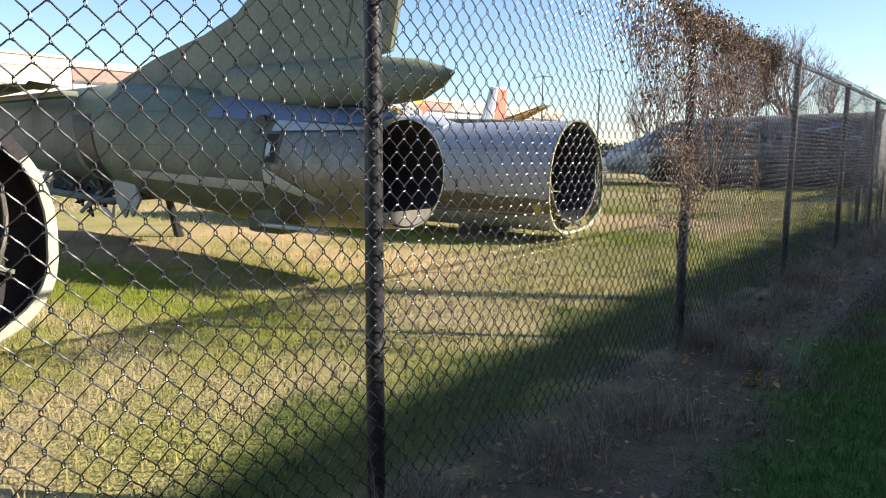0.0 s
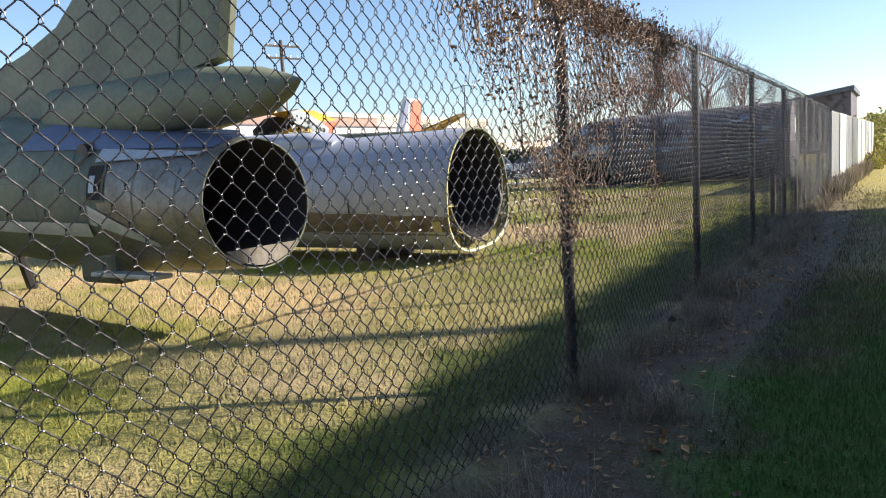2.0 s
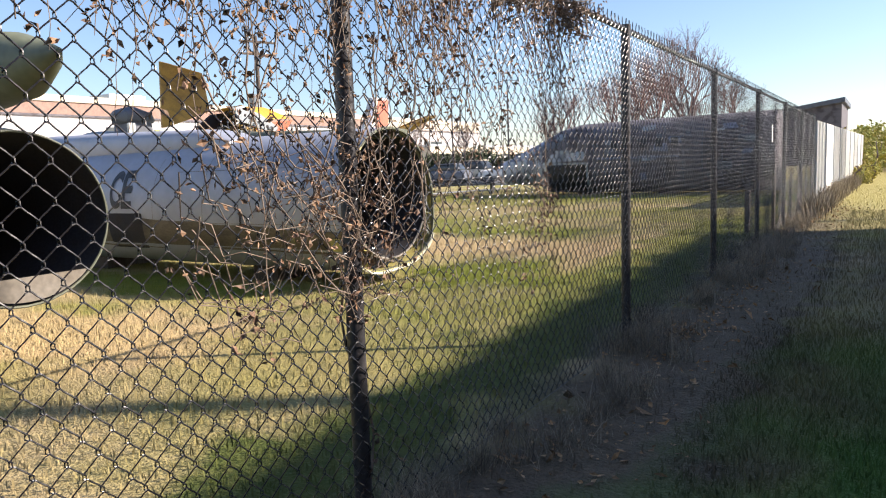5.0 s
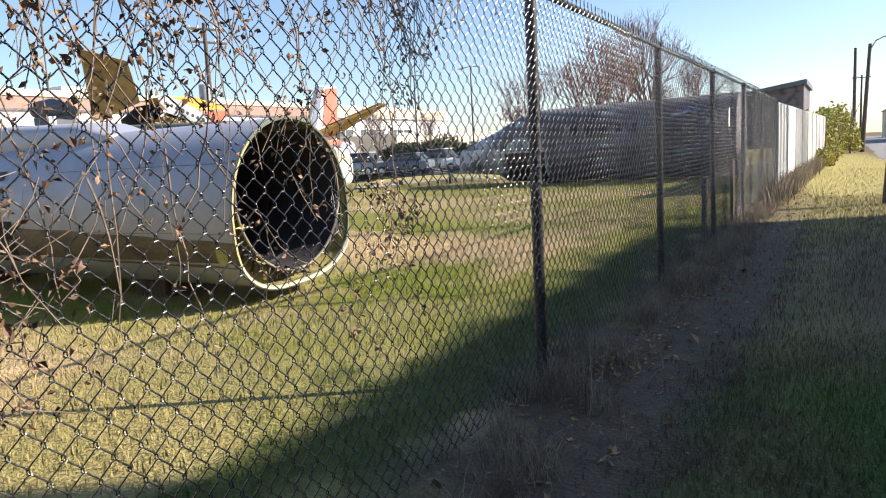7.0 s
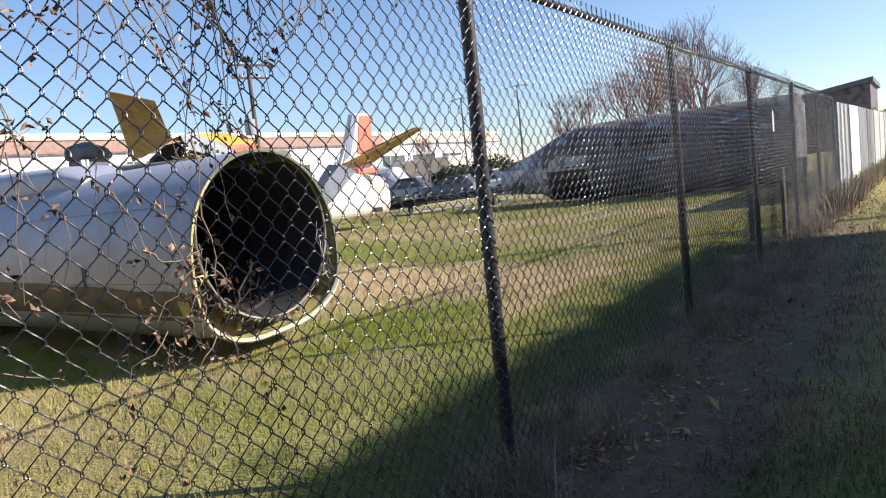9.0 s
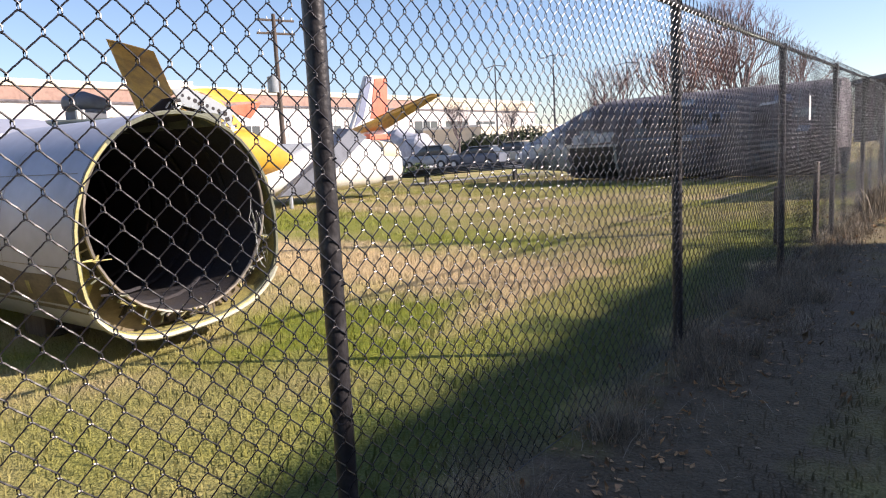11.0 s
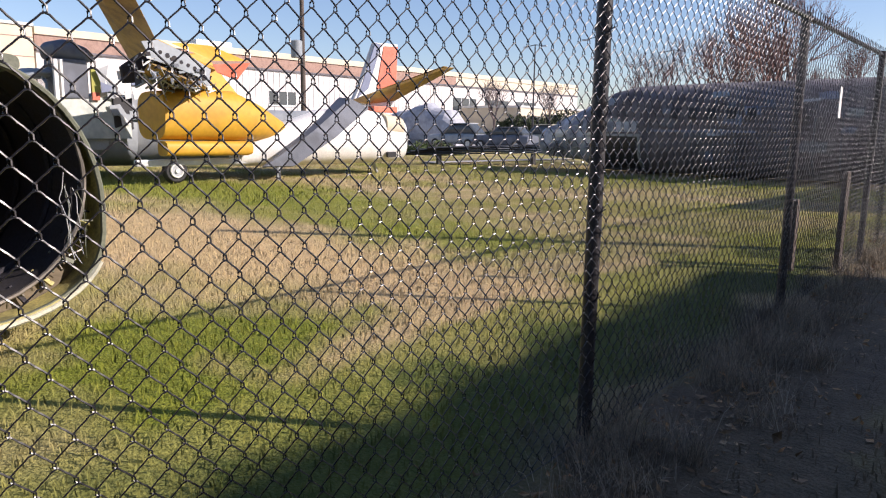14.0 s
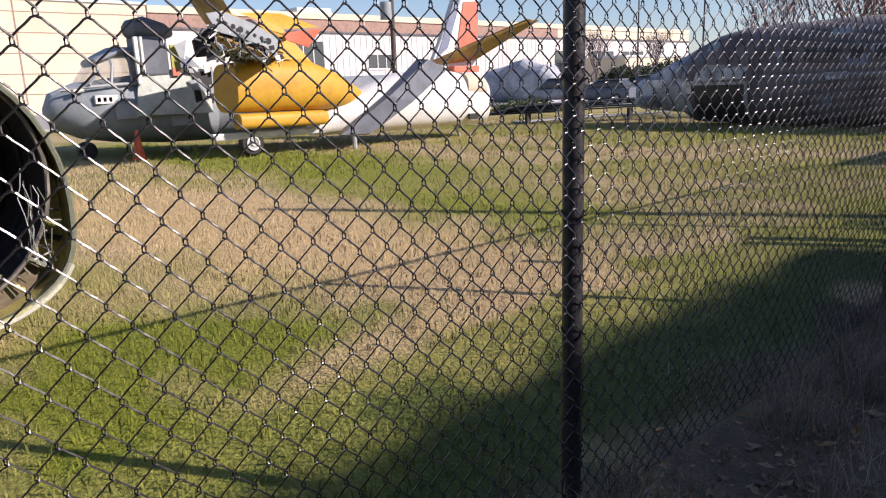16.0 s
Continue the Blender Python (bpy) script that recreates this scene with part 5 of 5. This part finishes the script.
# slate sheet on the skin, painting the shade behind the windscreen
part("windscreen_frame", hull_patch(-10.4, -9.5, 1.75, 2.05, 0.02, 0.3, 0.12, 6), SLATE, hull, "dark sheet painting the shade of a windscreen opening")
rg = random.Random(5)
for k in range(34):
    x, z = rg.uniform(-12.0, -10.0), rg.uniform(0.5, 1.9)
    if z > 1.35 + (x + 12.1) * 0.35:
        continue
    part("repair_patch", hull_patch(x, x + rg.uniform(0.08, 0.4), z, z + rg.uniform(0.06, 0.3), rg.uniform(0.006, 0.03), rg.uniform(-0.1, 0.1), rg.uniform(-0.08, 0.08), 2), rg.choice((MOTTLED, GREY, BLUE_GREY, GREY_LIGHT, SLATE, PALE_METAL)), hull)
for k in range(30):
    x, z = rg.uniform(-9.6, -2.4), rg.uniform(1.3, 2.4) if k % 2 else rg.uniform(0.3, 2.3)
    if x < -7.9 and z < 1.3:
        continue
    part("repair_patch", hull_patch(x, x + rg.uniform(0.15, 0.7), z, z + rg.uniform(0.08, 0.35), rg.uniform(0.006, 0.02), rg.uniform(-0.1, 0.1), rg.uniform(-0.05, 0.05), 3), rg.choice((HULL, SLATE, BLUE_GREY, GREY, HULL, MOTTLED)), hull)
for k in range(9):
    x = -7.9 + 0.66 * k
    part("frame_band", hull_patch(x, x + 0.035, 0.25, 2.6, 0.008, n=10), SLATE, hull)
for k in range(5):
    part("side_window", hull_patch(-7.2 + 0.55 * k, -6.95 + 0.55 * k, 1.75, 2.05, 0.025), BLACK, hull)
part("side_band", hull_patch(-7.8, -4.7, 1.35, 1.42, 0.022, n=6), BLUE_GREY, hull)
for k in range(16):
    x, z = rg.uniform(-11.9, -9.9), rg.uniform(0.45, 1.2)
    y = hull_y(x, z) - 0.02
    part("torn_strip", tube([(x, y, z), (x + rg.uniform(-0.15, 0.2), y - 0.08, z - rg.uniform(0.05, 0.2)), (x + rg.uniform(-0.2, 0.3), y - 0.04, z - rg.uniform(0.15, 0.35))], rg.uniform(0.01, 0.03), 5), rg.choice((GREY_LIGHT, SLATE, PALE_METAL, NEAR_BLACK)), hull)
for x in (-8.6, -5.4):
    part("skid_block", box(x - 0.3, x + 0.3, 29.8, 30.9, 0, 0.2, 0.02), WOOD, hull)

# ---- cone, marker ----
cone = thing("traffic_cone", "orange plastic traffic cone on the grass", "cone", (-16.0, 14.95, 0))
part("base", box(-16.19, -15.81, 14.76, 15.14, 0, 0.035, 0.012), CONE_ORANGE, cone)
part("body", tube([(-16, 14.95, 0.03), (-16, 14.95, 0.68), (-16, 14.95, 0.70)], [0.145, 0.035, 0.02], 18), CONE_ORANGE, cone, smooth=True)
marker = thing("marker_post", "yellow and white marker post on the lawn", "post", (-20.9, 7.4, 0))
part("lower", tube([(-20.9, 7.4, 0), (-20.9, 7.4, 0.55)], 0.08, 10), WHITE, marker)
part("upper", tube([(-20.9, 7.4, 0.55), (-20.9, 7.4, 1.0), (-20.9, 7.4, 1.04)], [0.085, 0.085, 0.04], 10), BRASS, marker)

# ---- vehicles in the yard ----


def car(label, paint, m, van=False):
    c = tagged(new("parked_car"), label, "car", "parked cars in the yard")
    c.empty_display_size = 0.2
    rows_ = [(-2.2, 0, 0.72, 0.35, 0.75, 4.0), (-2.0, 0, 0.85, 0.28, 0.95, 4.0), (-0.9, 0, 0.88, 0.25, 1.02, 4.0), (1.6, 0, 0.88, 0.25, 1.05, 4.0), (2.15, 0, 0.8, 0.32, 0.95, 4.0)]
    part("body", loft("x", rows_), paint, c, smooth=True)
    top = 1.75 if van else 1.5
    part("cabin", loft("x", [(-1.0, 0, 0.78, 0.9, 1.05, 4.0), (-0.35, 0, 0.68, 0.9, top - 0.05, 4.0), (1.3, 0, 0.68, 0.9, top, 4.0), (1.9 if van else 1.75, 0, 0.74, 0.9, 1.1, 4.0)]), GLASS_DARK, c, smooth=True)
    part("roof", loft("x", [(-0.3, 0, 0.66, top - 0.07, top, 4.0), (1.35, 0, 0.66, top - 0.05, top + 0.03, 4.0)]), paint, c, smooth=True)
    for x in (-1.4, 1.35):
        for y in (-0.82, 0.82):
            w = part("wheel", tube([(x, y - 0.1, 0.32), (x, y + 0.1, 0.32)], 0.32, 16), RUBBER, c)
            part("hub", tube([(x, y + math.copysign(0.08, y), 0.32), (x, y + math.copysign(0.115, y), 0.32)], 0.18, 12), GALV, w)
    c.matrix_basis = m
    return c


car("dark grey parked car in the concrete yard", SLATE, pose(-17.5, 47, 0.012, 0, 0, 12))
car("grey parked van in the concrete yard", GREY_LIGHT, pose(-31.5, 49, 0.012, 0, 0, 8), True)
car("dark grey parked car in the concrete yard", SLATE, pose(-26.6, 48, 0.012, 0, 0, 5))
car("tan parked van in the concrete yard", CREAM, pose(-28, 55, 0.012, 0, 0, -8), True)
car("white parked car in the concrete yard", WHITE, pose(-22, 50, 0.012, 0, 0, 15))

# ---- poles ----


def utility_pole(x, y, h, r, label, arms=1, lean=0.0, can=False, turn=0.0):
    p = thing("utility_pole", label, "utility pole", (x, y, 0))
    part("shaft", tube([(x, y, -0.05), (x + lean * 0.5, y, h / 2), (x + lean, y, h)], [r * 1.15, r, r * 0.8], 12), WOOD, p, smooth=True)
    for k in range(arms):
        z = h - 0.35 - 0.75 * k
        a = part("crossarm", box(-1.15, 1.15, -0.06, 0.06, -0.06, 0.06, 0.01), WOOD, p)
        a.matrix_parent_inverse = Matrix()
        a.matrix_basis = pose(lean, 0.12, z, 0, 0, turn)
        for u in (-1.0, -0.5, 0.5, 1.0):
            i = part("insulator", tube([(u, 0, 0.05), (u, 0, 0.2)], [0.05, 0.035], 8), GALV, a)
            i.matrix_parent_inverse = Matrix()
    if can:
        part("transformer", tube([(x, y - 0.42, 5.2), (x, y - 0.42, 6.1), (x, y - 0.42, 6.16)], [0.32, 0.32, 0.2], 16), GREY, p, "grey transformer can", True)
        part("bracket", box(x - 0.06, x + 0.06, y - 0.2, y, 5.5, 5.6), GALV, p)
    return p


utility_pole(-31.5, 34.8, 9.7, 0.14, "wooden utility pole with crossarm and grey transformer", 2, 0, True, 70)
utility_pole(2.2, 19.2, 6.4, 0.105, "dark wooden pole on the grass verge", 0, 0.36)
# never in view; added so that a soft shadow band crosses the lawn
utility_pole(12.4, 14.25, 12.0, 0.15, "unseen wooden pole across the street, added for its shadow band", 1)
utility_pole(2.0, 78.0, 8.6, 0.14, "distant plain wooden street pole", 0)
utility_pole(3.1, 120.0, 9.0, 0.14, "distant wooden street pole", 1)
utility_pole(14.0, 98.0, 9.5, 0.14, "distant wooden street pole", 2)
utility_pole(9.0, 130.0, 10.0, 0.14, "distant wooden street pole", 2)
for x, y in ((-32.0, 70.0), (-40.0, 72.0), (-30.2, 84.0)):
    lp = thing("yard_lamp", "tall thin yard lamp with two short arms", "lamp post", (x, y, 0))
    part("shaft", tube([(x, y, 0), (x, y, 10.0)], [0.11, 0.06], 8), POST, lp)
    part("arm", tube([(x - 1.1, y, 9.85), (x, y, 10.0), (x + 1.1, y, 9.85)], 0.04, 6), POST, lp)
    for s in (-1, 1):
        part("lamp_head", box(x + s * 1.15 - 0.25, x + s * 1.15 + 0.25, y - 0.12, y + 0.12, 9.76, 9.9, 0.03), GALV, lp)
lamp = thing("street_lamp", "street lamp pole with a curved arm", "street lamp", (2.4, 57, 0))
part("shaft", tube([(2.35, 57, -0.05), (2.5, 57, 3.4), (2.65, 57, 6.7)], [0.15, 0.12, 0.1], 10), WOOD, lamp)
part("arm", tube([(2.65, 57, 6.3), (2.95, 57, 6.85), (3.4, 57, 7.05), (3.9, 57, 7.02)], 0.045, 8), GALV, lamp)
part("lamp_head", loft("x", [(3.8, 57, 0.08, 6.95, 7.08), (4.1, 57, 0.14, 6.9, 7.1), (4.4, 57, 0.05, 6.95, 7.06)]), GALV, lamp)

# ---- buildings ----
wh = thing("cream_warehouse", "long cream metal-clad warehouse", "building", (-95, 0, 0))
part("wall", box(-110, -89, -70, 42.2, 0, 12.3), CREAM, wh)
for z in (2.2, 4.4, 6.6, 8.8, 11.0):
    part("cladding_joint", box(-89.02, -88.97, -70, 42.2, z, z + 0.09), BRICK, wh)
part("roof_edge", box(-110.3, -88.8, -70.2, 42.3, 12.3, 12.6), PALE_METAL, wh)
part("cladding_post", box(-89.02, -88.96, 28.0, 28.15, 0, 12.3), BRICK, wh)

fac = thing("pale_factory", "long pale factory with a brown brick parapet and dark windows", "building", (-95, 120, 0))
part("wall", box(-112, -89.3, 42.5, 168, 0, 9.6), PALE_WALL, fac)
part("parapet", box(-112, -89.4, 42.5, 120, 9.85, 11.5), BRICK, fac, "brown brick parapet")
part("eave", box(-112, -89.0, 42.5, 168, 9.6, 9.85), HULL, fac, "dark eaves line")
part("roof_cap", box(-112.2, -89.2, 42.5, 168, 11.5, 12.35), CREAM, fac)
part("parapet_pale", box(-112, -89.4, 120, 168, 9.85, 11.5), CREAM, fac)
for k in range(58):
    y = 66 + k * 1.1
    if y < 116:
        part("cladding_rib", box(-89.32, -89.24, y, y + 0.16, 0.2, 9.5), PALE_METAL, fac)
for y0, y1, z0, z1 in ((62, 67, 3.2, 8.4), (75, 80, 4.6, 6.6), (92, 98, 4.6, 6.6), (119, 126.5, 5.0, 7.4), (129.5, 138, 5.0, 7.4), (141, 149, 5.0, 7.4), (119, 138, 0.5, 2.8)):
    w = part("window", box(-89.35, -89.22, y0, y1, z0, z1), GLASS_DARK, fac)
    part("frame", box(-89.3, -89.15, y0 - 0.2, y1 + 0.2, z0 - 0.25, z0), PALE_METAL, w)
    for q in range(1, 3):
        part("mullion", box(-89.28, -89.17, y0 + (y1 - y0) * q / 3 - 0.08, y0 + (y1 - y0) * q / 3 + 0.08, z0, z1), PALE_METAL, w)
part("roof_unit", box(-100, -94, 66, 72, 12.3, 13.6, 0.1), PALE_METAL, fac)
annex = thing("low_annex", "low cream annex beside the pale factory", "building", (-80, 150, 0))
part("wall", box(-88, -74, 120, 175, 0, 5.4), CREAM, annex)
part("roof_edge", box(-88.2, -73.8, 119.8, 175.2, 5.4, 5.8), PALE_METAL, annex)
for k in range(4):
    w = part("window", box(-74.03, -73.95, 123 + 9 * k, 128 + 9 * k, 1.6, 3.9), GLASS_DARK, annex)
    part("sill", box(-74, -73.88, 122.8 + 9 * k, 128.2 + 9 * k, 1.4, 1.6), PALE_METAL, w)

# top slope imitates a level eave receding from the camera
dark = thing("slate_shed", "dark shed beyond the fence end, top sloped to fit the camera's view", "building", (-5, 96, 0))
# shade on the wall is put into its dark colour
part("wall", plate("y", 97, [(-8.6, 0), (-2.6, 0), (-2.6, 6.6), (-8.6, 5.8)], 14), HULL, dark)
part("roof", plate("y", 97, [(-9.2, 5.7), (-2.3, 6.6), (-2.3, 7.1), (-9.2, 6.1)], 14.8), SLATE, dark)
side = thing("street_block", "distant dark flat-roofed block along the street", "building", (14, 110, 0))
part("wall", box(11.5, 26, 95, 130, 0, 5.9), DARK_BRICK, side)
part("roof", box(11.3, 26.2, 94.8, 130.2, 5.9, 6.3), GREY, side)
for k in range(3):
    w = part("window", box(12.6 + 4 * k, 14.6 + 4 * k, 94.93, 95.05, 1.6, 3.6), GLASS_DARK, side)
    part("sill", box(12.5 + 4 * k, 14.7 + 4 * k, 94.85, 95, 1.45, 1.6), PALE_METAL, w)
low_block = thing("street_house", "small pale house far down the street", "building", (9, 150, 0))
part("wall", box(7, 13, 148, 158, 0, 4.5), CREAM, low_block)
part("roof", plate("y", 153, [(6.6, 4.5), (13.4, 4.5), (10, 6.6)], 10.6), GREY, low_block)
shade = thing("street_warehouse", "tall plain brick warehouse across the street", "building", (20, 0, 0))
part("wall", box(14, 30, -45, 24.6, 0, 9.9), BRICK, shade)
part("roof", box(13.99, 30.1, -45.1, 24.65, 9.9, 10.2), GREY, shade)
shade.matrix_basis = pose(13.95, 24.65, 0, 0, 0, 1.2) @ pose(-13.99, -24.65, 0) @ shade.matrix_basis

# ---- trees ----


def bare_tree(label, x, y, h, spread, seed, mat, depth=6):
    t = thing("bare_tree", label, "tree", (x, y, 0))
    rg = random.Random(seed)
    trunk, twigs = bmesh.new(), bmesh.new()

    def grow(p, d, length, r, level):
        q = [p]
        for _ in range(3):
            d = (d + Vector((rg.gauss(0, 0.08), rg.gauss(0, 0.08), rg.gauss(0.04, 0.06)))).normalized()
            q.append(q[-1] + d * length / 3)
        tube(q, [r, r * 0.88, r * 0.76, r * 0.62], 6 if level < 2 else 3, trunk if level < 2 else twigs, cap=False)
        if level >= depth:
            return
        for _ in range(3 if level else 5):
            n = (d + Vector((rg.gauss(0, spread * 0.8), rg.gauss(0, spread * 0.8), rg.gauss(0.25, 0.3)))).normalized()
            grow(q[-1 if rg.random() < 0.6 else 2], n, length * rg.uniform(0.62, 0.82), r * 0.56, level + 1)

    grow(Vector((x, y, -0.05)), Vector((0, 0, 1)), h * 0.25, h * 0.017, 0)
    part("trunk", trunk, BARK, t)
    part("crown", twigs, mat, t)["kind"] = "stuff"
    return t


bare_tree("bare grey winter tree behind the factory yard", -51, 80, 10.5, 0.55, 1, BARK)
bare_tree("bare grey winter tree behind the factory yard", -47, 86, 9.5, 0.55, 2, BARK)
for k, (x, y, h) in enumerate(((-15.5, 59.2, 13.0), (-6.5, 40.1, 10.0), (-30, 80, 14), (-25, 84, 16), (-19, 78, 14.5), (-13, 82, 13), (-35, 88, 10), (-22, 90, 15))):
    bare_tree("bare reddish winter tree beyond the hulls", x, y, h, 0.6, 10 + k, TWIG)


def bush(name, label, cat, x0, x1, y0, y1, h, count, size, mat, seed):
    rg = random.Random(seed)
    t = thing(name, label, cat, ((x0 + x1) / 2, (y0 + y1) / 2, 0))
    pts = []
    for _ in range(count):
        u, v = rg.random(), rg.random()
        lim = h * (0.55 + 0.45 * noise.noise((u * 5, v * 3, seed))) * (1 - 0.5 * abs(2 * u - 1) ** 3) * (1 - 0.4 * abs(2 * v - 1) ** 3)
        pts.append((x0 + (x1 - x0) * u, y0 + (y1 - y0) * v, max(0.05, lim * rg.random() ** 0.5)))
    vs, fs = leaf_cloud(rg, pts, size)
    part("foliage", raw_mesh("foliage", vs, fs, mat), None, t)["kind"] = "stuff"
    bm = bmesh.new()
    for _ in range(12):
        x, y = rg.uniform(x0, x1), rg.uniform(y0, y1)
        tube([(x, y, -0.02), (x + rg.uniform(-0.3, 0.3), y, h * 0.35), (x + rg.uniform(-0.5, 0.5), y + rg.uniform(-0.3, 0.3), h * 0.6)], [0.05, 0.035, 0.015], 5, bm)
    part("branch_tangle", bm, BARK, t)["kind"] = "stuff"
    return t


bush("evergreen_hedge", "dark evergreen hedge beside the yard", "hedge", -56, -44, 84, 98, 5.4, 6500, 0.5, HEDGE, 41)
bush("evergreen_hedge", "dark evergreen hedge beside the yard", "hedge", -42, -14, 74, 77, 3.6, 6500, 0.45, HEDGE, 42)
bush("verge_shrub", "olive-yellow shrubs overgrowing the far fence", "shrub", -0.3, 1.2, 44, 54, 3.1, 5000, 0.2, SHRUB, 43)
bush("verge_shrub", "olive-yellow shrubs overgrowing the far fence", "shrub", 0.45, 1.05, 36, 41, 1.2, 1600, 0.14, SHRUB, 44)
bush("verge_shrub", "olive-yellow shrubs overgrowing the far fence", "shrub", -1.5, 2.2, 54, 70, 5.0, 5000, 0.28, SHRUB, 45)
bush("verge_shrub", "low green bushes on the lawn by the yard", "shrub", -24.6, -21.6, 35.5, 37.2, 1.0, 2600, 0.13, GREEN_BUSH, 46)
bm = wing([(-17.15, 29.0, 0.04), (-16.65, 29.0, 0.04), (-15.4, 38.0, 0.04), (-15.9, 38.0, 0.04)], 0.09)
tagged(part("concrete_strip", bm, CONCRETE), "pale concrete strip lying on the lawn", "concrete")
cover = thing("covered_stack", "pale grey sheet-covered stack in the yard", "covered stack", (-35.5, 53, 0))
rg = random.Random(8)
part("sheet", loft("x", [(-41.6 + 0.7 * k, 53 + rg.uniform(-0.2, 0.2), 1.3 * (0.75 if k in (0, 10) else 1), 0.0, 2.0 + 1.3 * math.sin(math.pi * (k + 1) / 12) + rg.uniform(-0.25, 0.25), 2.6) for k in range(11)], n=18), SHEET, cover, "pale crumpled grey cover sheet")
